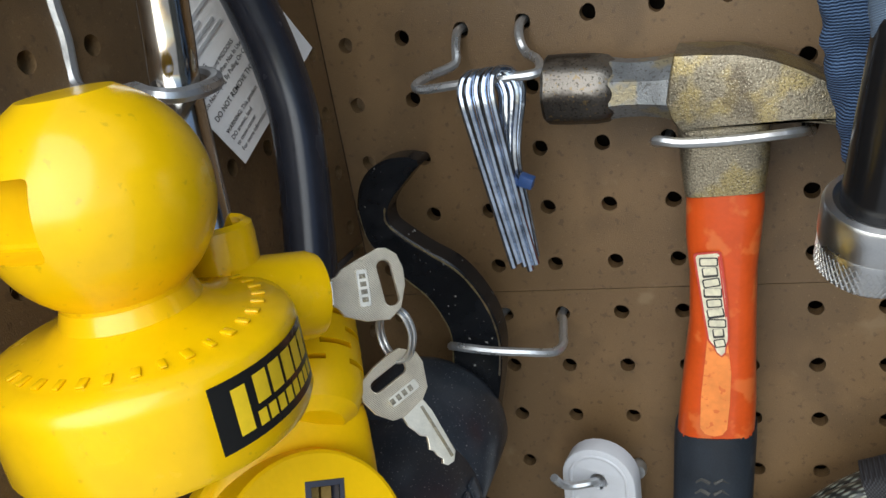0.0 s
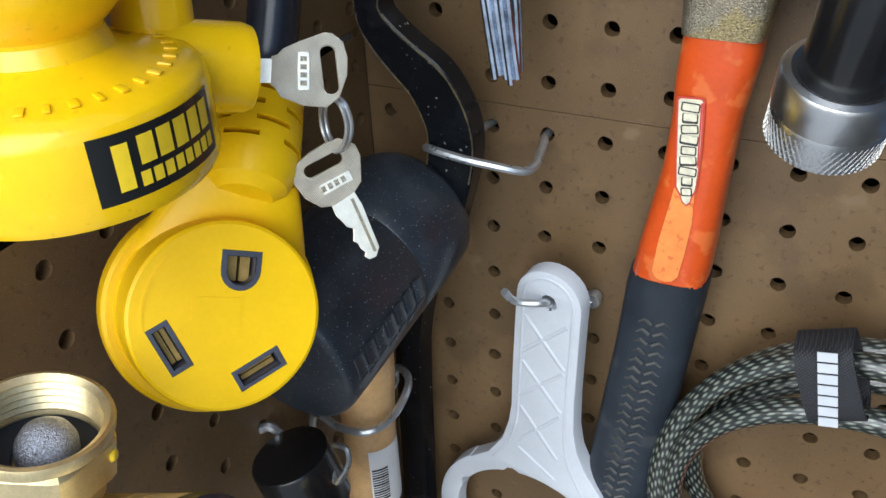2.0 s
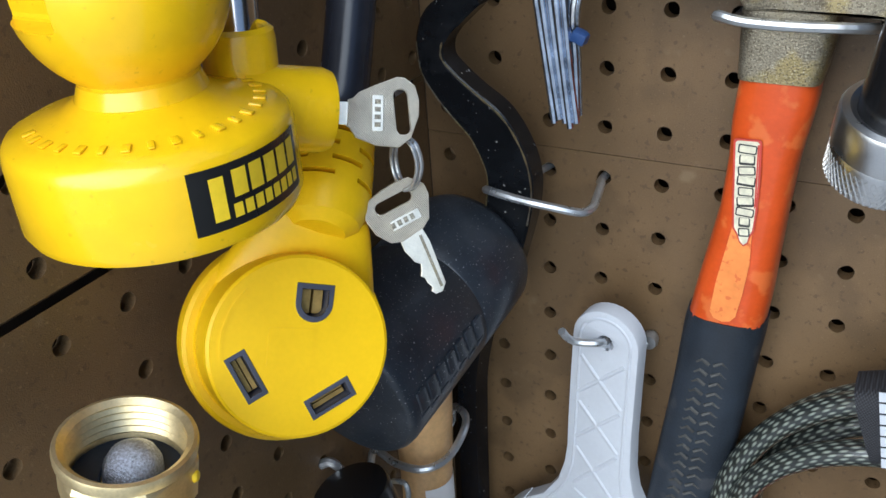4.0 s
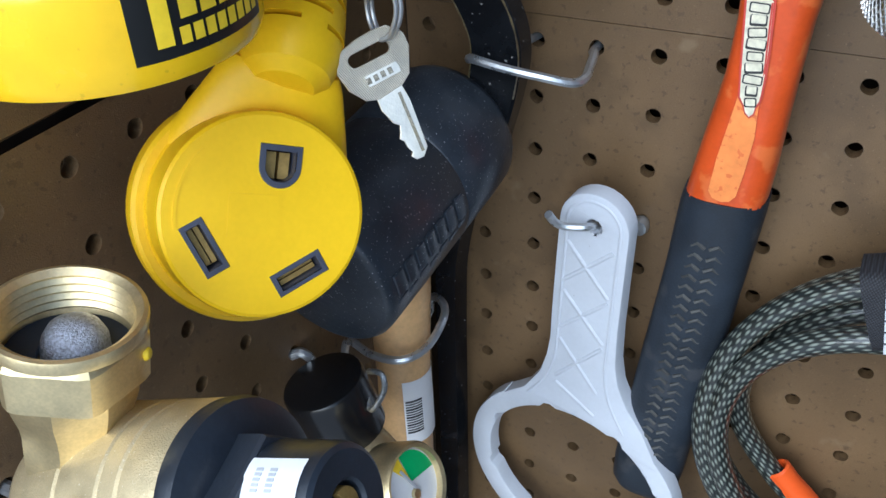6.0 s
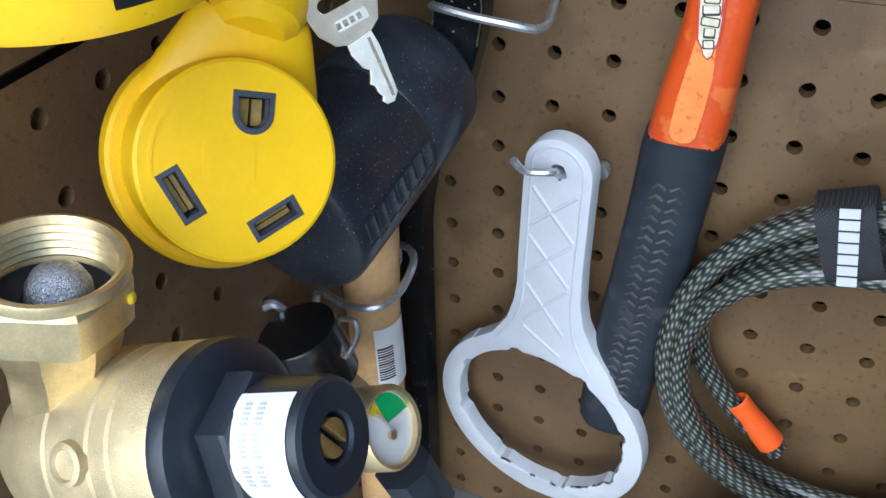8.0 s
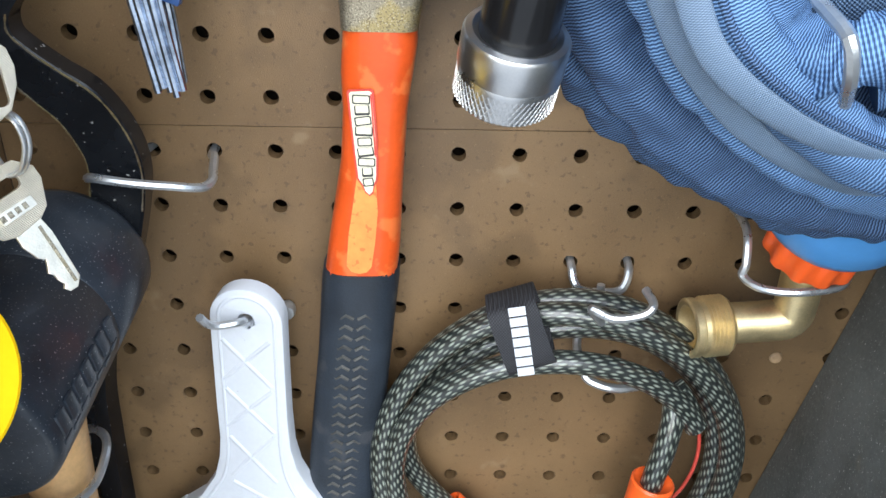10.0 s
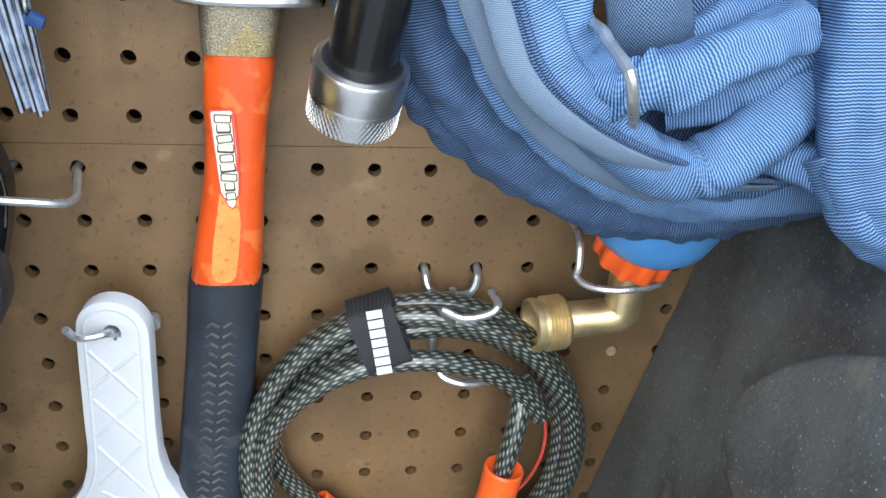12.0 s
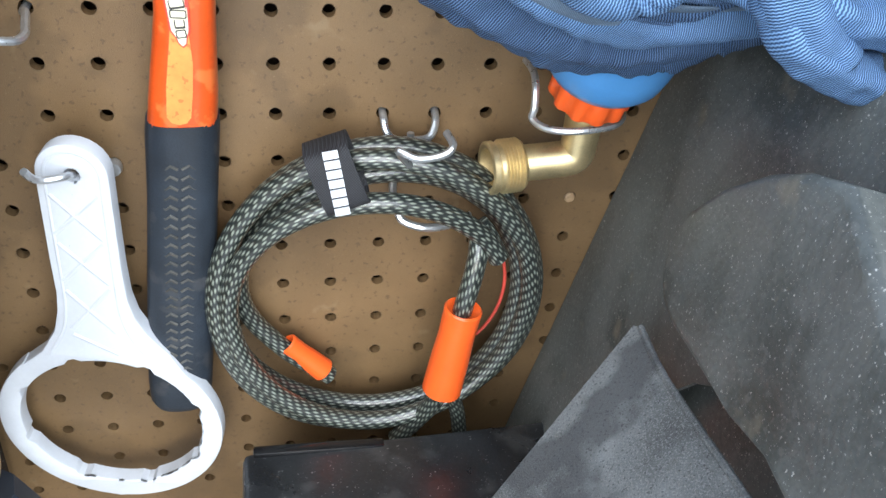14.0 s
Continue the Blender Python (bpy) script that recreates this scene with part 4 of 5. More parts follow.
strand([(0.1154, -0.1450, 0.1678), (0.1175, -0.1390, 0.1485), (0.1181, -0.1340, 0.1354), (0.1185, -0.1290, 0.1198)], lambda s: 0.0118 - 0.0028 * s * s, 0.62, 13.0, PIPING, wide=(1, 0, 0), wrinkle=0.07, name="hose_end", fold=0.03)
for k, pts in enumerate(([(0.1256, -0.1370, 0.1615), (0.1275, -0.1370, 0.1485), (0.1321, -0.1370, 0.1279), (0.1408, -0.1370, 0.1042), (0.1524, -0.1370, 0.0834), (0.1720, -0.1360, 0.0643), (0.1978, -0.1330, 0.0503), (0.2248, -0.1260, 0.0425), (0.2582, -0.1160, 0.0377)], [(0.1304, -0.1500, 0.1625), (0.1318, -0.1500, 0.1503), (0.1361, -0.1500, 0.1308), (0.1438, -0.1500, 0.1085), (0.1532, -0.1510, 0.0893), (0.1709, -0.1510, 0.0752), (0.1933, -0.1490, 0.0653), (0.2219, -0.1400, 0.0556), (0.2548, -0.1280, 0.0514)])):
    strand([Vector(p) + Vector((0.0048, -0.0016, 0.0030)) for p in pts], 0.0011, 0.8, 30.0 + k, HOSE_DARK, wrinkle=0.1, lumps=0.1, name="seam", fold=0.0)
    strand(pts, lambda s: 0.0037 - 0.0030 * max(0, s - 0.6), 0.32, 20.0 + k, PIPING, wrinkle=0.05, lumps=0.02, name="piping", fold=0.0)
ring_m = axis_frame((0.1109, -0.1120, 0.0691), Vector((0.1182, -0.1300, 0.1237)) - Vector((0.1109, -0.1120, 0.0691)), (1, 0, 0))
end_tube = part("end_tube", lathe(bmesh.new(), [(0.0080, 0.012), (0.0100, 0.012), (0.0103, 0.014), (0.0099, 0.064), (0.0096, 0.0658), (0.0090, 0.0654), (0.0090, 0.020)], ring_m, 64), BLACK_GLOSS, hose, "glossy black plastic end tube")
coupling = part("coupling", lathe(bmesh.new(), [(0.0100, 0.0155), (0.0120, 0.0165), (0.0137, 0.0160), (0.0143, 0.0150), (0.0143, 0.0062), (0.0136, 0.0055), (0.0100, 0.0050)], ring_m, 40), ALU, hose, "aluminium coupling")
knurl = bmesh.new()
lathe(knurl, [(0.0095, 0.0058), (0.0136, 0.0057), (0.0140, 0.0045), (0.0138, -0.0035), (0.0125, -0.0050), (0.0095, -0.0050), (0.0090, 0.004), (0, 0.004)], ring_m, 40)
for k in range(56):
    for s in (-1, 1):
        a = 2 * math.pi * k / 56
        sweep(knurl, [ring_m @ Vector((0.01385 * math.cos(a + s * t * 0.30), 0.01385 * math.sin(a + s * t * 0.30), 0.0040 - 0.0075 * t)) for t in (0, 0.5, 1)], 0.00024, 4, per=1, caps=False)
tagged(part("knurl", knurl, ALU, coupling, "diamond-knurled ring"), kind="stuff")
hose_hook = thing("peg_hook", (0.19, 0, 0.09), "long bent zinc wire hook holding the hose", "hook", "peg hooks")
wire("wire", [(0.1778, 0.012, 0.0980), (0.1778, -0.010, 0.0985), (0.1755, -0.060, 0.0985), (0.1735, -0.120, 0.1010), (0.1714, -0.1500, 0.1036), (0.1714, -0.1560, 0.1024), (0.1722, -0.1650, 0.1006), (0.1726, -0.1710, 0.0990), (0.1742, -0.1710, 0.0945), (0.1762, -0.1680, 0.0895), (0.1815, -0.1570, 0.0810)], hose_hook, 0.0016, per=2)

# ---- black rubber panel at the side, flap, tray ----
panel = thing("rubber_mat", (0.24, -0.02, -0.35), "dusty black rubber mat with a raised rounded pad", "mat")
p_up = Vector((0.2286, 0, 1)).normalized()
p_out = Vector((-0.16, -1, 0)).normalized()
p_n = p_out.cross(p_up).normalized()
if p_n.x > 0:
    p_n = -p_n
pan_m = Matrix(((p_out.x, p_up.x, p_n.x, 0.3010), (p_out.y, p_up.y, p_n.y, -0.001), (p_out.z, p_up.z, p_n.z, 0), (0, 0, 0, 1)))
# The opening in the sheet stands in for shade between pad and flap.
part("sheet", prism(bmesh.new(), [[(0.0, -0.356), (0.34, -0.356), (0.34, 0.25), (0.0, 0.25)], [(0.160, -0.0865), (0.178, -0.071), (0.195, -0.062), (0.30, -0.045), (0.31, -0.25), (0.16, -0.25), (0.146, -0.107)]], -0.0015, pan_m), DUSTY, panel)


# Added backing, 10 mm behind the sheet, so the opening falls in shade.
part("backing", prism(bmesh.new(), [[(0.004, -0.356), (0.34, -0.356), (0.34, 0.02), (0.004, 0.02)]], -0.004, pan_m @ pose(0, 0, -0.010)), DUSTY, panel, "added backing behind the slit, set back to hold its shade")
pad = prism(bmesh.new(), [[(0.2649, -0.0408), (0.2396, -0.0435), (0.2171, -0.0495), (0.1828, -0.0589), (0.1589, -0.0645), (0.1431, -0.0652), (0.1333, -0.0613), (0.1249, -0.0499), (0.1287, -0.0325), (0.1445, -0.012), (0.1638, 0.005), (0.1827, 0.0172), (0.2065, 0.0272), (0.3, 0.0), (0.36, -0.06), (0.33, -0.03)]], 0.020, pan_m, 0.0040, 4)
part("raised_pad", pad, DUSTY, panel, "raised rounded pad, dust-speckled")
flap = thing("mud_flap", (0.27, -0.14, -0.22), "grey dusty rubber mud flap, pointed corner upward", "mud flap")
f_a, f_l, f_r = Vector((0.2396, -0.1350, -0.0746)), Vector((0.1775, -0.1700, -0.1347)), Vector((0.2390, -0.2350, -0.0597))
f_x = (f_r - f_l).normalized()
f_n = f_x.cross((f_a - f_l)).normalized()
f_y = f_n.cross(f_x)
f_m = Matrix(((f_x.x, f_y.x, f_n.x, f_l.x), (f_x.y, f_y.y, f_n.y, f_l.y), (f_x.z, f_y.z, f_n.z, f_l.z), (0, 0, 0, 1)))
ax, ay, rx = (f_a - f_l).dot(f_x), (f_a - f_l).dot(f_y), (f_r - f_l).length
part("sheet", prism(bmesh.new(), [[(-0.10, -ay * 0.62), (rx + 0.04, -ay * 0.62), (rx, 0), (ax + 0.35 * (rx - ax), ay * 0.62), (ax + 0.003, ay - 0.002), (ax - 0.001, ay), (ax - 0.55 * ax, ay * 0.46), (0, 0)]], -0.004, f_m, 0.0008), GREYDUST, flap)
part("edge_bead", sweep(bmesh.new(), [f_m @ Vector((x, y, 0.0)) for x, y in ((rx + 0.02, -ay * 0.3), (rx, 0), (ax + 0.35 * (rx - ax), ay * 0.62), (ax + 0.003, ay - 0.002))], 0.0014, 8, per=5), GREYDUST, flap, "frayed bluish-grey edge")
tray = thing("black_tray", (0.16, -0.09, -0.347), "black plastic box with a glossy rim on the floor", "box")
part("body", box(bmesh.new(), (0.175, 0.115, 0.118), pose(0.168, -0.108, -0.281, 0, -2.0, 1.5), 0.004), SCUFFED, tray)
# Red reflection on the glossy plastic, painted as a thin coloured disc.
part("patch", lathe(bmesh.new(), [(0, 0.0006), (0.014, 0.0005), (0.017, 0.0)], pose(0.196, -0.1100, -0.2230, 0, -2, 1.5), 28, lambda a: 1 + 0.2 * math.sin(2 * a)), mat("dull_red_reflection", (0.10, 0.012, 0.014), 0.3, var=0.4), tray, "dull red reflection painted as a patch")
part("rim", box(bmesh.new(), (0.070, 0.006, 0.004), pose(0.118, -0.0545, -0.2235, 0, 0, 0), 0.0012), BLACK_GLOSS, tray, "glossy raised rim")

plug = thing("hole_plug", (0.254, -0.001, -0.1016), "small whitish plug in a pegboard hole", "plug")
part("cap", lathe(bmesh.new(), [(0.0030, 0.004), (0.0030, -0.0004), (0.0022, -0.0012), (0, -0.0014)], axis_frame((0.254, 0, -0.1016), (0, 1, 0)), 14), BATTEN, plug)

# ---- rubber mallet ----
mallet = thing("rubber_mallet", (-0.056, -0.07, -0.34), "black rubber mallet with a round ash handle, hung head up", "mallet")
mal_m = axis_frame((-0.0512, -0.0300, -0.0299), (-0.0606, -0.9831, -0.1726), (0, 0, 1))
part("head", lathe(bmesh.new(), [(0, 0), (0.0262, 0.0), (0.0292, 0.0014), (0.0310, 0.0055), (0.0314, 0.0150), (0.0315, 0.0415), (0.0309, 0.0421), (0.0314, 0.0428), (0.0316, 0.0700), (0.0315, 0.0930), (0.0311, 0.0958), (0.0300, 0.0976), (0.0285, 0.0984), (0, 0.0988)], mal_m, 64), RUBBER, mallet, sharp=0.9)
for k in range(7):
    for a, h, w, deep in ((-84.0, 0.0046, 0.0026, 0.0009), (-97.5, 0.0012, 0.0029, 0.0006)):
        mm = mal_m @ Matrix.Rotation(radians(a - 2.0 * (k % 2) * (h < 0.002)), 4, "Z") @ Matrix(((0, 0, 1, 0.0313), (0, 1, 0, 0), (-1, 0, 0, 0.0905 - k * 0.0070), (0, 0, 0, 1)))
        part("raised_mark", prism(bmesh.new(), [rounded(2 * w, 2 * h, 0.0006, 2)], deep, mm @ Matrix.Shear("XY", 4, (0.2, 0.0)), 0.0003), RUBBER, mallet)
part("handle", lathe(bmesh.new(), [(0, 0), (0.0125, 0.002), (0.0142, 0.012), (0.0140, 0.08), (0.0125, 0.15), (0.0122, 0.20), (0.0138, 0.250), (0.0140, 0.30), (0, 0.30)], pose(-0.0655, -0.0700, -0.3400, 0, 1.5, 0), 28), WOOD, mallet, "pale ash wood handle")
bclabel = bmesh.new()
for k in range(10):
    a0, a1 = radians(-62 + k * 10.5), radians(-62 + (k + 1) * 10.5)
    c = Vector((-0.0605, -0.0700, 0))
    q = [c + Vector((0.0131 * math.cos(a), 0.0131 * math.sin(a), z)) for a, z in ((a0, -0.173), (a1, -0.173), (a1, -0.134), (a0, -0.134))]
    bclabel.faces.new([bclabel.verts.new(p) for p in q])
bmesh.ops.remove_doubles(bclabel, verts=bclabel.verts, dist=1e-5)
bcl = part("barcode_label", bclabel, PAPER, mallet, "white paper barcode label")
bcb = bmesh.new()
for k in range(13):
    z = -0.146 - k * 0.0016
    for j in range(3):
        a = radians(-52 + j * 11)
        c = Vector((-0.0605, -0.0700, z))
        p = c + Vector((0.0132 * math.cos(a), 0.0132 * math.sin(a), 0))
        box(bcb, (0.0003, 0.0029, 0.0005 + 0.0004 * ((k * 7) % 3 == 0)), Matrix.Translation(p) @ Matrix.Rotation(a, 4, "Z"))
part("barcode", bcb, INK, bcl)
mallet_hook = thing("peg_hook", (WALL_X, -0.06, -0.13), "zinc wire ring hook round the mallet's handle", "hook", "peg hooks")
wire("wire", [(WALL_X - 0.012, -0.0859, -0.1294), (WALL_X + 0.004, -0.0859, -0.1300), (-0.0767, -0.0870, -0.1130), (-0.0629, -0.0900, -0.1135), (-0.0488, -0.0900, -0.1115), (-0.0419, -0.0800, -0.1105), (-0.0408, -0.0660, -0.1059), (-0.0451, -0.0560, -0.1049), (-0.0560, -0.0480, -0.1097), (-0.0620, -0.0480, -0.1250), (WALL_X - 0.012, -0.0600, -0.1294)], mallet_hook, 0.0018)

# ---- pressure gauge fitting with a black cap ----
pg = thing("pressure_gauge", (-0.05, -0.118, -0.16), "brass fitting with small round pressure gauge and black screw cap", "pressure gauge")
cap_m = axis_frame((-0.0623, -0.1201, -0.1164), Vector((-0.0656, -0.1215, -0.1035)) - Vector((-0.0623, -0.1201, -0.1164)), (1, 0, 0))
part("cap", lathe(bmesh.new(), [(0.0150, -0.014), (0.0168, -0.013), (0.0172, -0.004), (0.0172, 0.0125), (0.0166, 0.0137), (0.0150, 0.0142), (0, 0.0142)], cap_m, 36), BLACK_GLOSS, pg, "glossy black screw cap")
part("cap_ring", sweep(bmesh.new(), [(-0.0493, -0.1127, -0.0991), (-0.0424, -0.1139, -0.0971), (-0.0406, -0.1162, -0.1034), (-0.0443, -0.1207, -0.1110), (-0.0489, -0.1168, -0.1076)], 0.0012, 8, per=5), GUNMETAL, pg, "grey wire retaining loop")
g_at = Vector((-0.0147, -0.1439, -0.1163))
g_n = Vector((0.89, -0.02, 0.485)).normalized()
g_m = axis_frame(g_at, g_n, (0, 0, 1)) @ Matrix.Scale(1.5, 4)
part("stem", sweep(bmesh.new(), [cap_m @ Vector((0, 0, -0.012)), (-0.0509, -0.1176, -0.1316), (-0.0357, -0.1253, -0.1322), g_m @ Vector((0, 0, -0.008))], 0.0075, 14, per=6), BRASS_CAST, pg, "dull brass stem")
part("lower_body", lathe(bmesh.new(), [(0, -0.03), (0.011, -0.03), (0.012, -0.028), (0.012, 0.0), (0, 0.0)], axis_frame((-0.0133, -0.1370, -0.1448), (-0.3, -0.2, 1)), 8), BLACK_PLASTIC, pg, "black hexagonal body")
part("case", lathe(bmesh.new(), [(0, -0.009), (0.0095, -0.009), (0.0108, -0.007), (0.0108, 0.002), (0.0102, 0.0030), (0.0092, 0.0026), (0.0092, 0.0005)], g_m, 36), BRASS, pg, "brass gauge case")
dial = part("dial", lathe(bmesh.new(), [(0, 0.0007), (0.0093, 0.0007)], g_m, 32), PAPER, pg, "white dial with green sector")
g_t = g_m @ pose(0, 0, 0.0010, 0, 0, -20)
part("green_sector", prism(bmesh.new(), [[(0.0012, 0.0)] + arc(0, 0, 0.0086, -76, 14, 12)], 0.0002, g_t), GREEN_INK, dial)
part("yellow_sector", prism(bmesh.new(), [[(0.001, 0.0)] + arc(0, 0, 0.0085, 18, 42, 6)], 0.0002, g_t), YELLOW_INK, dial)
part("needle", box(bmesh.new(), (0.0085, 0.0007, 0.0003), g_t @ pose(0.0015, 0.001, 0.0007, 0, 0, 35)), INK_GREY, dial)
part("pivot", lathe(bmesh.new(), [(0.0012, 0.0), (0.0012, 0.001), (0, 0.0011)], g_t @ pose(-0.002, 0, 0), 12), BRASS, dial)
gauge_hook = thing("peg_hook", (WALL_X, -0.095, -0.13), "short zinc wire peg holding the gauge fitting", "hook", "peg hooks")
wire("wire", [(WALL_X - 0.012, -0.0859, -0.1548), (WALL_X + 0.004, -0.0900, -0.1500), (-0.0910, -0.1107, -0.1131), (-0.0851, -0.1109, -0.1039), (-0.0812, -0.1094, -0.1056), (-0.0821, -0.1057, -0.1139)], gauge_hook, 0.0022)

# ---- brass water pressure regulator ----
reg = thing("pressure_regulator", (-0.03, -0.235, -0.05), "cast brass water pressure regulator with black adjusting knob", "regulator")
r_front = Vector((0.0280, -0.2329, -0.0079))
r_dir = Vector((0.935, 0.067, 0.349)).normalized()
r_m = axis_frame(r_front - r_dir * 0.075, r_dir, (0, 0, 1))
prof = [(0, -0.0180), (0.011, -0.0176), (0.0172, -0.0150), (0.0208, -0.0085), (0.0224, 0.0000)]
for z in (0.0100, 0.0244, 0.0308):
    prof += [(0.0231, z - 0.0007), (0.0224, z), (0.0231, z + 0.0007)]
prof += [(0.0232, 0.0410), (0.0222, 0.0430), (0, 0.0430)]
part("body", lathe(bmesh.new(), prof, r_m, 56), BRASS_CAST, reg, "sandy cast brass body")
part("flange", lathe(bmesh.new(), [(0, 0.0425), (0.0222, 0.0425), (0.0234, 0.0432), (0.0236, 0.0450), (0.0229, 0.0476), (0.0200, 0.0490), (0.0150, 0.0500), (0, 0.0500)], r_m, 56), BLACK_PLASTIC, reg, "black plastic bonnet flange")
hexa = lambda a: 1 / max(abs(math.cos(a + k * math.pi / 3)) for k in range(3)) * 0.93
part("hexagon", lathe(bmesh.new(), [(0.0, 0.0490), (0.0148, 0.0490), (0.0152, 0.0495), (0.0152, 0.0565), (0.0146, 0.0576), (0, 0.0576)], r_m @ pose(0, 0, 0, 0, 0, 12), 48, hexa), BLACK_PLASTIC, reg, "black plastic hexagon", sharp=0.3)
knob = part("knob", lathe(bmesh.new(), [(0.0, 0.0560), (0.0134, 0.0560), (0.0138, 0.0568), (0.0136, 0.0725), (0.0131, 0.0742), (0.0120, 0.0750), (0.0062, 0.0750), (0.0055, 0.0742), (0.0053, 0.0715), (0, 0.0715)], r_m, 56), BLACK_PLASTIC, reg, "black round adjusting knob")
part("screw", prism(prism(bmesh.new(), [arc(0, 0, 0.0044, 12, 168, 12)], 0.0020, r_m @ pose(0, 0, 0.0724, 0, 0, 20), 0.0003), [arc(0, 0, 0.0044, 192, 348, 12)], 0.0020, r_m @ pose(0, 0, 0.0724, 0, 0, 20), 0.0003), OLD_BRASS, knob, "slotted brass adjusting screw")
lab = bmesh.new()
for k in range(12):
    a0, a1 = radians(2 + k * 9), radians(2 + (k + 1) * 9)
    lab.faces.new([lab.verts.new(r_m @ Vector((0.01392 * math.cos(a), 0.01392 * math.sin(a), z))) for a, z in ((a0, 0.0572), (a1, 0.0572), (a1, 0.0722), (a0, 0.0722))])
bmesh.ops.remove_doubles(lab, verts=lab.verts, dist=1e-5)
reg_label = part("label", lab, PAPER, knob, "white paper instruction label")
txt = bmesh.new()
for k in range(18):
    if k % 6 == 5:
        continue
    a = radians(2 + 12 + k * 4.6)
    for z, h in ((0.0648, 0.0018), (0.0610, 0.0018)):
        box(txt, (0.0002, 0.0007, h), r_m @ Matrix.Rotation(a, 4, "Z") @ pose(0.0140, 0, z))
part("print", txt, INK_GREY, reg_label)
in_m = axis_frame((-0.0470, -0.2386, -0.0225), (0.17, 0.10, 1), (0.5, -0.86, 0))
part("neck", lathe(bmesh.new(), [(0.0130, 0.004), (0.0130, 0.0110), (0.0128, 0.0150), (0.0132, 0.0185), (0.0146, 0.0240), (0.0150, 0.0290), (0.0, 0.0290)], in_m, 8), BRASS, reg, "yellow brass neck", sharp=0.35)
nut = part("inlet_nut", lathe(bmesh.new(), [(0.0130, 0.0275), (0.0150, 0.0278), (0.0167, 0.0295), (0.0169, 0.0405), (0.0160, 0.0425), (0.0156, 0.0428)], in_m, 48, lambda a: min(1.035, hexa(a))), BRASS, reg, "brass hexagonal swivel nut", sharp=0.3)
prof = [(0.0150, 0.0415), (0.0171, 0.0424), (0.0173, 0.0446), (0.0170, 0.0456), (0.0160, 0.0458)]
for k in range(5):
    prof += [(0.0144, 0.0445 - k * 0.0022), (0.0153, 0.0434 - k * 0.0022)]
prof += [(0.0142, 0.0325), (0, 0.0325)]
part("inlet_rim", lathe(bmesh.new(), prof, in_m, 40), BRASS, nut, "threaded brass inlet rim")
part("gasket", lathe(bmesh.new(), [(0.0065, 0.0332), (0.0070, 0.0340), (0.0140, 0.0340), (0.0142, 0.0330)], in_m, 32), BLACK_PLASTIC, nut, "black rubber washer")
part("screen", lathe(bmesh.new(), [(0.0076, 0.0332), (0.0072, 0.0370), (0.0058, 0.0398), (0.0032, 0.0415), (0, 0.0419)], in_m @ pose(-0.0015, 0.001, 0), 24), MESH_STEEL, nut, "domed steel gauze screen")
part("paint_dab", lathe(bmesh.new(), [(0, -0.001), (0.0018, 0), (0.0012, 0.0009), (0, 0.0012)], axis_frame(in_m @ Vector((0, 0, 0.0315)) + Vector((0.0160, 0.0075, 0.002)), (0.92, 0.38, 0)), 10), YELLOW_INK, nut, "dab of yellow paint")
boss = part("boss", lathe(bmesh.new(), [(0.0056, 0.020), (0.0050, 0.0246), (0.0038, 0.0250), (0.0034, 0.0242), (0, 0.0242)], r_m @ Matrix.Translation((0, 0, 0.0192)) @ Matrix.Rotation(radians(57), 4, "Z") @ Matrix(((0, 0, 1, 0), (1, 0, 0, 0), (0, 1, 0, 0), (0, 0, 0, 1))), 20), BRASS_CAST, reg, "round cast boss")
reg_hook = thing("peg_hook", (WALL_X, -0.24, -0.03), "zinc wire peg hook carrying the regulator", "hook", "peg hooks")
wire("wire", [(WALL_X - 0.012, -0.2383, -0.0532), (WALL_X + 0.006, -0.2383, -0.0532), (-0.0700, -0.2390, -0.0500), (-0.0600, -0.2400, -0.0450), (-0.0420, -0.2400, -0.0430)], reg_hook, 0.0022)

# ---- yellow power adapter ----
ad = thing("power_adapter", (-0.05, -0.15, -0.01), "yellow plug adapter with three sockets on a thick black cord", "power adapter")
n_f = Vector((0.7600, -0.5306, 0.3754)).normalized()
ad_c = Vector((-0.02853, -0.17902, 0.01707))
u_f = Vector((-0.030, 0.010, 0.05))
u_f = (u_f - n_f * u_f.dot(n_f)).normalized()
ad_m = Matrix.Translation(ad_c) @ axis_frame((0, 0, 0), n_f, u_f)
ad_face = part("face", lathe(bmesh.new(), [(0.0, 0.0), (0.0258, 0.0), (0.0267, -0.0005), (0.0270, -0.0016), (0.0274, -0.0150), (0.0280, -0.0160), (0.0300, -0.0160), (0.0312, -0.0168), (0.0317, -0.0186), (0.0317, -0.0240), (0.0306, -0.0262), (0.0265, -0.0285), (0, -0.0290)], ad_m, 64), YELLOW_DULL, ad, "round yellow socket face")
neck_at = Vector((-0.0351, -0.1529, 0.0472))
sh0 = ad_c - n_f * 0.0255
sh_d = neck_at - sh0
part("shoulder", sweep(bmesh.new(), [sh0, sh0 + sh_d * 0.35, sh0 + sh_d * 0.7, neck_at], lambda s: 0.0312 - 0.0165 * s ** 1.15, 32, per=8, flat=0.37, wide=n_f.cross(sh_d)), YELLOW_DULL, ad, "tapering yellow shoulder")
sr0, sr1 = Vector((-0.0350, -0.1522, 0.0482)), Vector((-0.0424, -0.1312, 0.0645))
sr_m = axis_frame(sr0, sr1 - sr0, (1, 0, 0))
sr_h = (sr1 - sr0).length
part("cord_core", lathe(bmesh.new(), [(0, 0.002), (0.0098, 0.002), (0.0098, sr_h), (0, sr_h)], sr_m, 24), CORD, ad, "black cord seen through the slots")
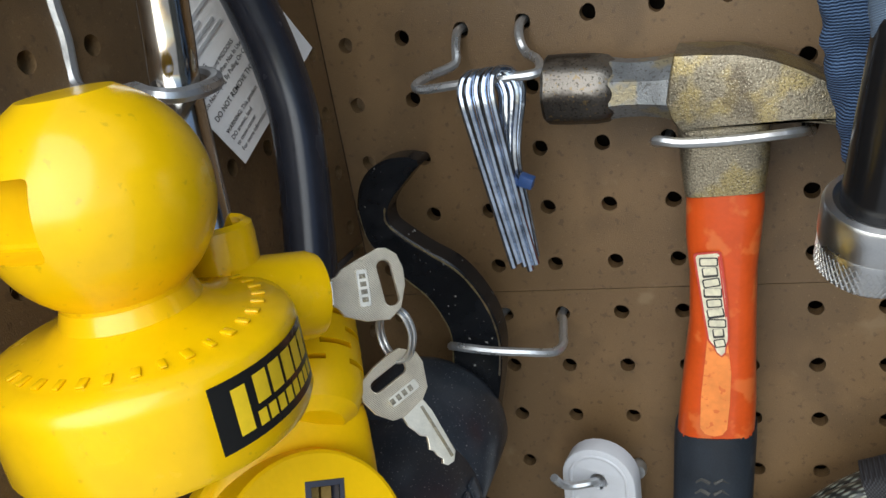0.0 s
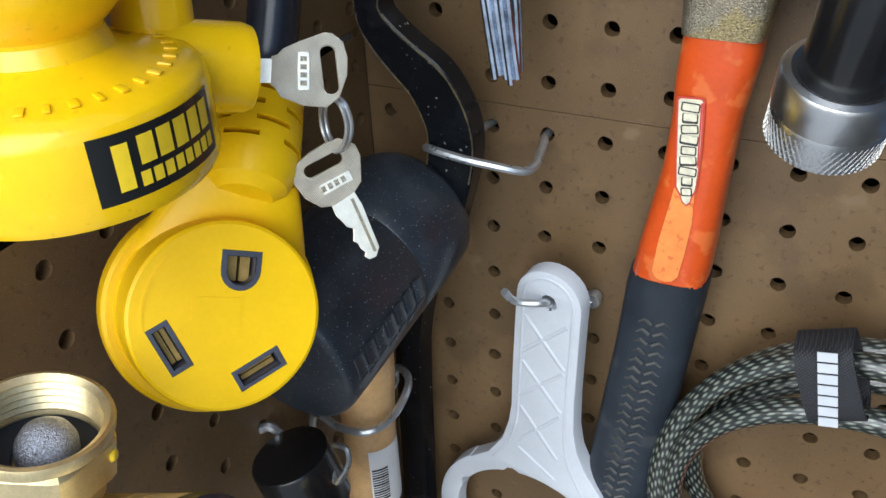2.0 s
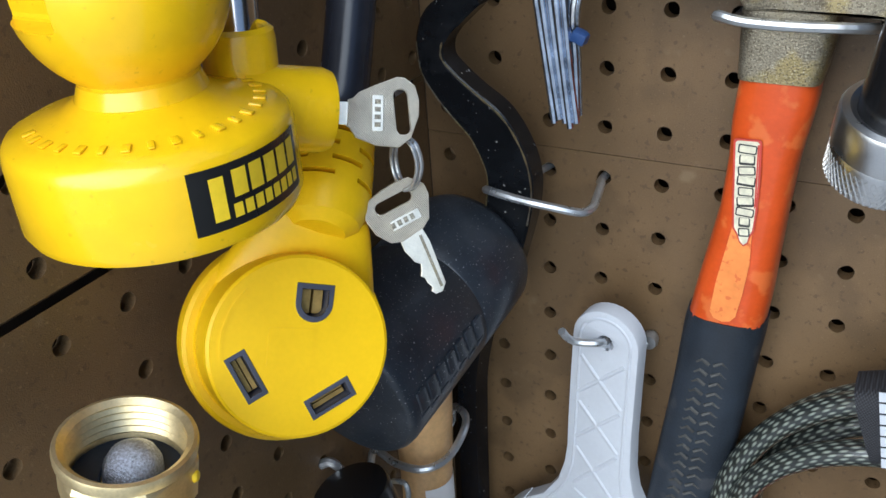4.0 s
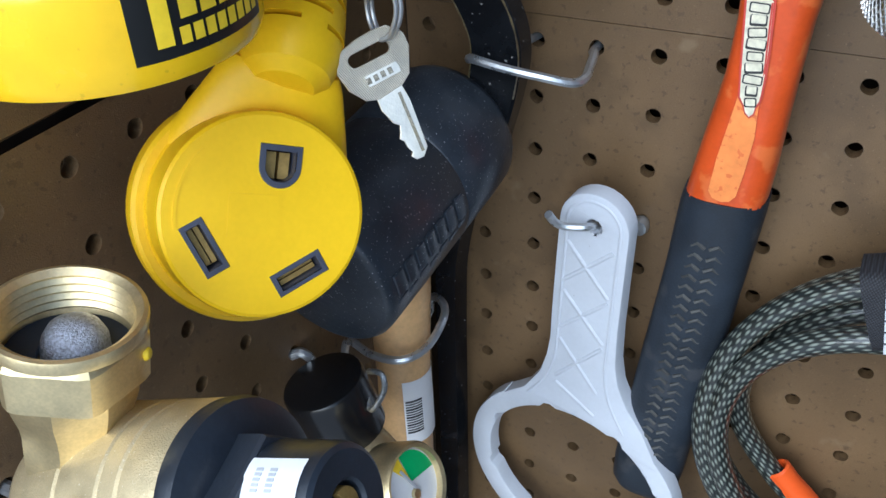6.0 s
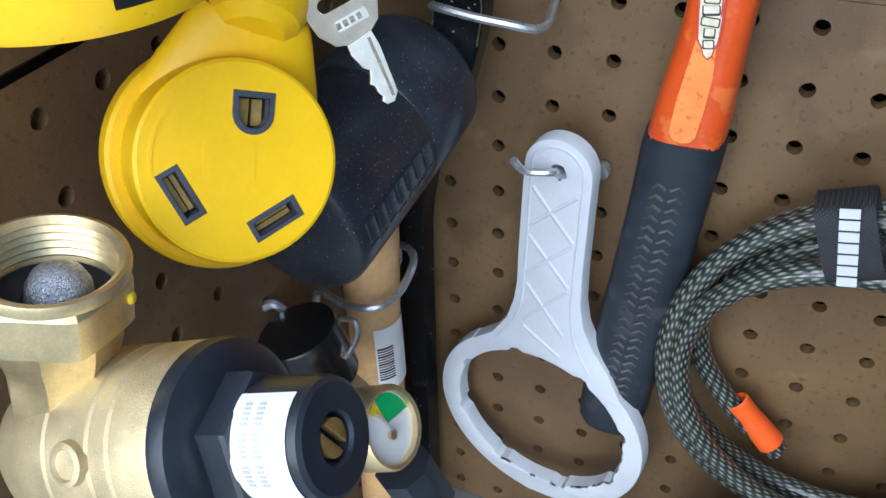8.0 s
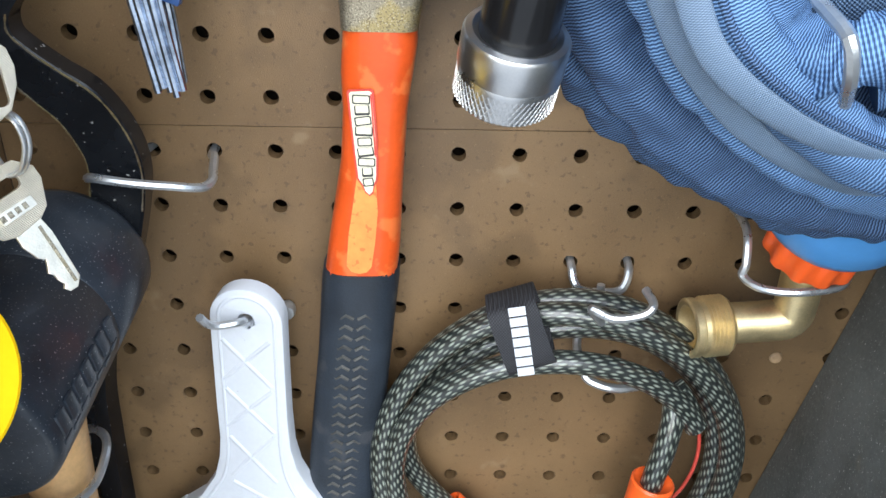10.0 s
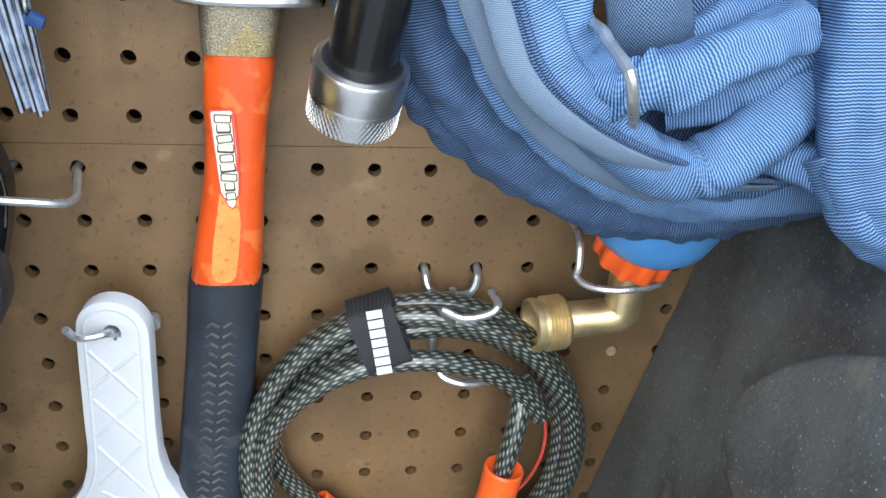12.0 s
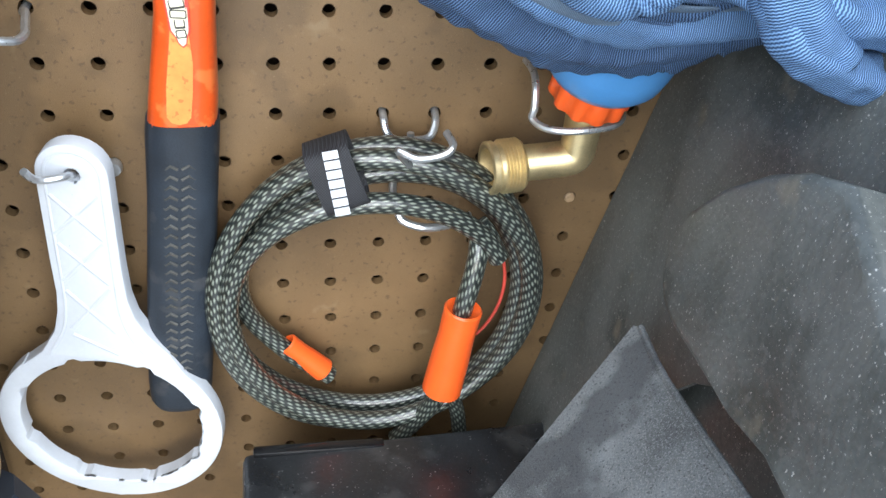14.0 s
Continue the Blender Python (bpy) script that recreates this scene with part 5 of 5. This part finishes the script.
relief = part("strain_relief", lathe(bmesh.new(), [(0, -0.0085), (0.0080, -0.0078), (0.0118, -0.0050), (0.0136, -0.0005), (0.0142, 0.0045), (0.0138, 0.012), (0.0126, sr_h - 0.001), (0.0118, sr_h), (0, sr_h)], sr_m, 40), YELLOW_DULL, ad, "slotted yellow strain relief")
cuts = bmesh.new()
for k in range(4):
    for j in range(5):
        box(cuts, (0.0075, 0.0100, 0.0017), sr_m @ Matrix.Rotation(radians(72 * j + 36 * (k % 2)), 4, "Z") @ pose(0.0130, 0, 0.0055 + k * 0.0052))
carve(relief, cuts)
part("cord", sweep(bmesh.new(), [sr1, (-0.0449, -0.1221, 0.0711), (-0.0493, -0.1059, 0.0961), (-0.0524, -0.0970, 0.1159), (-0.0554, -0.0948, 0.1337), (-0.0586, -0.0973, 0.1535), (-0.0619, -0.1017, 0.1739), (-0.0649, -0.0984, 0.1960)], 0.0080, 20, per=8), CORD, ad, "thick glossy black cord")


inv = ad_m.inverted()


def socket(name, pts, at, along, size):
    """A recessed outlet: its y runs along the given way on the face."""
    d = inv.to_3x3() @ Vector(along)
    at = inv @ Vector(at)
    m = ad_m @ pose(at[0], at[1], 0.0, 0, 0, math.degrees(math.atan2(d.y, d.x)) - 90)
    inner = [(x * size, y * (size if len(pts) > 4 else 0.80)) for x, y in pts]
    carve(ad_face, prism(bmesh.new(), [[(x * 0.97, y * 0.97) for x, y in pts]], 0.010, m @ pose(0, 0, -0.008)))
    s = part(name, prism(bmesh.new(), [pts, inner], 0.0072, m @ pose(0, 0, -0.0069), 0.0002), SLOT, ad, "slate-blue socket surround", sharp=0.3)
    wx, wy = (2 * max(abs(p[k]) for p in pts) for k in (0, 1))
    part("slot", box(bmesh.new(), (wx, wy, 0.0010), m @ pose(0, 0, -0.0073)), VOID, s)
    for side_x in (-1, 1):
        part("contact", box(bmesh.new(), (wx * size * 0.36, wy * 0.70 * (1 if len(pts) == 4 else 0.85), 0.0030), m @ pose(side_x * wx * size * 0.23, 0, -0.0053)), OLD_BRASS, s, "brass contact")


rect = [(0.00325, 0.0074), (-0.00325, 0.0074), (-0.00325, -0.0074), (0.00325, -0.0074)]
socket("socket", rect, (-0.0371, -0.1936, 0.0138), (0.0064, -0.0002, -0.0133), 0.58)
socket("socket", rect, (-0.0204, -0.1788, 0.0011), (0.0072, 0.0124, 0.0031), 0.58)
socket("ground_socket", [(0.0056, 0.0055), (-0.0056, 0.0055), (-0.0056, 0.0)] + arc(0, -0.0002, 0.0056, 180, 360, 12), (-0.0278, -0.1706, 0.0275), (-0.0008, 0.0052, 0.0093), 0.70)
part("moulded_pad", prism(bmesh.new(), [rounded(0.0135, 0.0115, 0.0004, 2)], 0.0003, ad_m @ pose(0.001, 0.0025, -0.0001, 0, 0, 62)), YELLOW_DULL, ad, "flat square pad moulded in the face")
marks = bmesh.new()
for k in range(14):
    box(marks, (0.0010, 0.0016, 0.0004), ad_m @ Matrix.Rotation(radians(20 + k * 4), 4, "Z") @ pose(0.0226, 0, 0.0))
tagged(part("moulded_print", marks, YELLOW_DULL, ad, "worn moulded print"), kind="stuff")

# ---- tag on the cord ----
tag = thing("warning_tag", (-0.075, -0.09, 0.10), "white paper warning tag with printed text hung from the cord", "tag")
tg_b, tg_r, tg_l = Vector((-0.0771, -0.0925, 0.1018)), Vector((-0.0682, -0.0448, 0.1310)), Vector((-0.0913, -0.1210, 0.1610))
tg_x = (tg_r - tg_b).normalized()
tg_n = tg_x.cross(tg_l - tg_b).normalized()
tg_y = tg_n.cross(tg_x)
tg_m = Matrix(((tg_x.x, tg_y.x, tg_n.x, tg_b.x), (tg_x.y, tg_y.y, tg_n.y, tg_b.y), (tg_x.z, tg_y.z, tg_n.z, tg_b.z), (0, 0, 0, 1)))
tw = (tg_r - tg_b).length
part("paper", prism(bmesh.new(), [[(0, 0), (tw, 0), (tw, 0.085), (0, 0.085)]], -0.0003, tg_m), PAPER, tag)


def words(text, at, size, parent, material, turn=90):
    cu = bpy.data.curves.new("words", "FONT")
    cu.body, cu.size, cu.offset = text, size, size * 0.012
    tmp = new("words", cu)
    me = bpy.data.meshes.new_from_object(tmp.evaluated_get(bpy.context.evaluated_depsgraph_get()))
    bpy.data.objects.remove(tmp)
    bm = bmesh.new()
    bm.from_mesh(me)
    bm.transform(at)
    return part("print", bm, material, parent)


for k, (text, size) in enumerate((("For more information go to", 0.0026), ("to cause cancer", 0.0026), ("DO arsenic, lead", 0.0026), ("WARNING: This product", 0.0026), ("", 0.003), ("DO NOT REMOVE THIS TAG", 0.0033), ("", 0.002), ("Do Not Unplug By Pulling On Cord", 0.0027), ("Always Unplug When Not In Use", 0.0027), ("Always Store Cord INDOORS", 0.0027), ("GRASP PLUG", 0.0027))):
    if text:
        words(text, tg_m @ pose(0.003, 0.003 + k * 0.0027, 0.0003), size * 0.8, tag, INK)
random.seed(9)
bars("print", tag, tg_m @ pose(0, 0, 0.0002), [(0.004 + 0.0001 * (k % 3), 0.022 + random.random() * 0.022, 0.0350 + k * 0.0027) for k in range(17) if k % 6 != 4], 0.0011, INK_GREY)

# ---- trailer coupler lock with keys ----
lock = thing("coupler_lock", (-0.0398, -0.2044, 0.064), "glossy yellow ball-shaped trailer coupler lock with key in it", "lock")
LC = Vector((-0.0398, -0.2044, 0.1252))
lk = Matrix.Translation(LC)
def lathe_close(bm):
    bmesh.ops.holes_fill(bm, edges=bm.edges, sides=0)
    return bm


ball = lathe(bmesh.new(), [(0, 0.0220), (0.0095, 0.0214)] + [(0.0235 * math.cos(radians(a)), -0.0003 + 0.0235 * math.sin(radians(a))) for a in range(60, -56, -6)] + [(0.0135, -0.0210), (0.0145, -0.0235)], lk, 64)
ball_part = part("ball", lathe_close(ball), YELLOW, lock, "glossy yellow ball with a square notch")
carve(ball_part, box(bmesh.new(), (0.026, 0.022, 0.0155), Matrix.Translation(LC + Vector((-0.0080, -0.0250, 0.0025))), 0.0012))
part("cup", lathe(bmesh.new(), [(0.0135, -0.0200), (0.0150, -0.0240), (0.0190, -0.0265), (0.0280, -0.0290), (0.0315, -0.0305), (0.0325, -0.0318), (0.0330, -0.0345), (0.0330, -0.0500), (0.0319, -0.0524), (0, -0.0530)], lk, 72), YELLOW, lock, "glossy yellow cup")
marks = bmesh.new()
for k in range(22):
    a = radians(-120 + k * 11)
    mk = lk @ Matrix.Rotation(a, 4, "Z") @ pose(0.0258, 0, -0.0281, 0, 10, 0) @ pose(0, 0, 0, 0, 0, 90)
    box(marks, (0.0020 - 0.0005 * (k % 2), 0.0030, 0.0006), mk, 0.00028)
tagged(part("raised_lettering", marks, YELLOW, lock, "raised lettering too worn to read"), kind="stuff")
lab = bmesh.new()
for k in range(14):
    a0, a1 = (radians(-34 + 58 * j / 14) for j in (k, k + 1))
    lab.faces.new([lab.verts.new(lk @ Vector((0.03315 * math.cos(a), 0.03315 * math.sin(a), z))) for a, z in ((a0, -0.0478), (a1, -0.0478), (a1, -0.0332), (a0, -0.0332))])
bmesh.ops.remove_doubles(lab, verts=lab.verts, dist=1e-5)
label = part("label", lab, LABEL_BLACK, lock, "black label with yellow maker's marks")
yl = bmesh.new()


def on_cup(f0, f1, z0, z1):
    n = max(1, int(abs(f1 - f0) * 20))
    for k in range(n):
        a0, a1 = (radians(-34 + 58 * (f0 + (f1 - f0) * j / n)) for j in (k, k + 1))
        yl.faces.new([yl.verts.new(lk @ Vector((0.03327 * math.cos(a), 0.03327 * math.sin(a), z))) for a, z in ((a0, z0), (a1, z0), (a1, z1), (a0, z1))])


on_cup(0.13, 0.23, -0.0455, -0.0355)
for k in range(5):
    on_cup(0.29 + k * 0.135, 0.29 + k * 0.135 + 0.108, -0.0412, -0.0350)
for k in range(8):
    on_cup(0.27 + k * 0.086, 0.27 + k * 0.086 + 0.066, -0.0458, -0.0426)
tagged(part("label_print", yl, YELLOW_INK, label), kind="stuff")
b0, b1 = Vector((-0.0355, -0.1737, 0.0872)), Vector((-0.0231, -0.1582, 0.0823))
part("lock_barrel", lathe(bmesh.new(), [(0, -0.004), (0.0112, -0.004), (0.0114, (b1 - b0).length - 0.003), (0.0106, (b1 - b0).length - 0.0006), (0.0085, (b1 - b0).length), (0, (b1 - b0).length)], axis_frame(b0, b1 - b0), 40), YELLOW, lock, "yellow lock barrel")
lp = Vector((-0.0390, -0.1716, 0.1010))
part("pin_boss", lathe(bmesh.new(), [(0.0066, 0.004), (0.0066, 0.0060), (0.0078, 0.0066), (0.0092, 0.0055), (0.0096, 0.003), (0.0096, -0.024), (0, -0.024)], axis_frame(lp, (0.02, 0.05, 1)), 32), YELLOW, lock, "yellow ring round the pin")
part("pin", sweep(bmesh.new(), [lp + Vector((-0.0015, 0, -0.010)), (-0.0513, -0.1545, 0.1331), (-0.0509, -0.1524, 0.1483), (-0.0503, -0.1514, 0.1590), (-0.0481, -0.1504, 0.1783)], 0.0064, 24, per=6), CHROME, lock, "chrome shackle pin")
lock_hook = thing("peg_hook", (WALL_X, -0.17, 0.15), "zinc wire peg hook with a ring round the chrome pin", "hook", "peg hooks")
wire("ring", [(-0.0565, -0.1626, 0.1400), (-0.0476, -0.1685, 0.1390), (-0.0425, -0.1661, 0.1377), (-0.0404, -0.1585, 0.1374), (-0.0432, -0.1483, 0.1374), (-0.0482, -0.1418, 0.1383), (-0.0539, -0.1407, 0.1392)], lock_hook, 0.0020)
wire("wire", [(-0.0859, -0.1466, 0.1720), (-0.0866, -0.1471, 0.1636), (-0.0864, -0.1471, 0.1533), (-0.0864, -0.1481, 0.1414), (-0.0743, -0.1540, 0.1383), (-0.0565, -0.1626, 0.1400)], lock_hook, 0.0019)
wire("stub", [(WALL_X - 0.012, -0.1621, 0.1754), (WALL_X + 0.006, -0.1621, 0.1754), (-0.0859, -0.1466, 0.1720)], lock_hook, 0.0019)

# ---- keys ----
def flat_frame(c, px, pn):
    n = Vector(pn).normalized()
    x = Vector(px) - n * Vector(px).dot(n)
    x.normalize()
    y = n.cross(x)
    return Matrix(((x.x, y.x, n.x, c[0]), (x.y, y.y, n.y, c[1]), (x.z, y.z, n.z, c[2]), (0, 0, 0, 1)))


eye_w = Vector((0.62, -0.70, 0.36))
k1 = thing("key", (-0.012, -0.142, 0.07), "nickel key turned sideways in the lock barrel", "key", "lock keys")
k1a, k1b = Vector((-0.0227, -0.1498, 0.0790)), Vector((-0.0083, -0.1377, 0.0759))
k1_m = flat_frame((k1a + k1b) / 2 + Vector((0.001, 0, 0)), k1b - k1a, eye_w)
bow1 = [(-0.0108, 0.0036), (-0.0093, 0.0041), (-0.0078, 0.0057), (-0.0033, 0.0078), (0.0028, 0.0102), (0.0050, 0.0100), (0.0078, 0.0080), (0.0091, 0.0039), (0.0090, -0.0007), (0.0070, -0.0066), (0.0035, -0.0094), (-0.0027, -0.0090), (-0.0086, -0.0068), (-0.0102, -0.0043), (-0.0112, -0.0038)]
slot1 = [(x * math.cos(0.12) - y * math.sin(0.12) + 0.0043, y * math.cos(0.12) + x * math.sin(0.12) + 0.0005) for x, y in rounded(0.0040, 0.0125, 0.0017, 4)]
part("bow", prism(bmesh.new(), [bow1, slot1], 0.0018, k1_m @ pose(0, 0, -0.0009), 0.0003), NICKEL, k1, sharp=0.3)
part("stamp", prism(bmesh.new(), [rounded(0.0030, 0.0098, 0.0003, 2)], 0.0003, k1_m @ pose(-0.0026, 0.0, 0.0009)), NICKEL_PLAIN, k1, "raised stamped panel")
part("blade", box(bmesh.new(), (0.012, 0.0062, 0.0016), k1_m @ pose(-0.0140, -0.0002, 0)), NICKEL_PLAIN, k1)
k2 = thing("key", (-0.014, -0.135, 0.012), "nickel key hanging from a split ring", "key", "lock keys")
k2t, k2b = Vector((-0.0161, -0.1417, 0.0486)), Vector((-0.0028, -0.1421, 0.0219))
k2_m = flat_frame(Vector((-0.0151, -0.1411, 0.0443)), k2b - k2t, eye_w)
bow2 = [(-0.0066, -0.0084), (-0.0083, -0.0060), (-0.0093, -0.0017), (-0.0096, 0.0040), (-0.0091, 0.0075), (-0.0053, 0.0109), (-0.0018, 0.0108), (0.0049, 0.0076), (0.0067, 0.0046), (0.0075, -0.0027), (0.0062, -0.0061), (0.0019, -0.0090), (-0.0033, -0.0098)]
slot2 = [(x - 0.0044, y + 0.0001) for x, y in rounded(0.0036, 0.0118, 0.0017, 4)]
part("bow", prism(bmesh.new(), [bow2, slot2], 0.0018, k2_m @ pose(0, 0, -0.0009), 0.0003), NICKEL, k2, sharp=0.3)
part("stamp", prism(bmesh.new(), [rounded(0.0030, 0.0095, 0.0003, 2)], 0.0003, k2_m @ pose(0.0018, 0.0010, 0.0009)), NICKEL_PLAIN, k2, "raised stamped panel")
part("blade", prism(bmesh.new(), [[(0.0060, 0.0044), (0.0110, 0.0046), (0.0245, 0.0033), (0.0266, 0.0012), (0.0264, -0.0010), (0.0250, -0.0019), (0.0240, -0.0011), (0.0222, -0.0018), (0.0205, -0.0018), (0.0194, -0.0027), (0.0178, -0.0018), (0.0160, -0.0010), (0.0146, -0.0024), (0.0129, -0.0028), (0.0103, -0.0036), (0.0060, -0.0032)]], 0.0016, k2_m @ pose(0, 0, -0.0008), 0.0002), NICKEL_PLAIN, k2, sharp=0.3)
part("groove", box(bmesh.new(), (0.0170, 0.0009, 0.0003), k2_m @ pose(0.0165, 0.0022, 0.0009, 0, 0, -4)), PATINA, k2)
for key, km, x in ((k1, k1_m, -0.0026), (k2, k2_m, 0.0018)):
    for k in range(4):
        part("stamp_mark", box(bmesh.new(), (0.0017, 0.0013, 0.0002), km @ pose(x, -0.0031 + k * 0.0021, 0.00122)), PATINA, key)
kr = thing("split_ring", (-0.010, -0.14, 0.055), "steel split ring joining the two keys", "key ring")
kr_pts = [(-0.0128, -0.1395, 0.0687), (-0.0089, -0.1408, 0.0672), (-0.0077, -0.1408, 0.0611), (-0.0102, -0.1405, 0.0545), (-0.0155, -0.1374, 0.0513), (-0.0195, -0.1351, 0.0547), (-0.0201, -0.1348, 0.0609), (-0.0167, -0.1376, 0.0665)]
wire("ring", kr_pts, kr, 0.00065, closed=True, per=5)
wire("ring", [(x + 0.0008, y + 0.0012, z) for x, y, z in kr_pts], kr, 0.00065, closed=True, per=5)
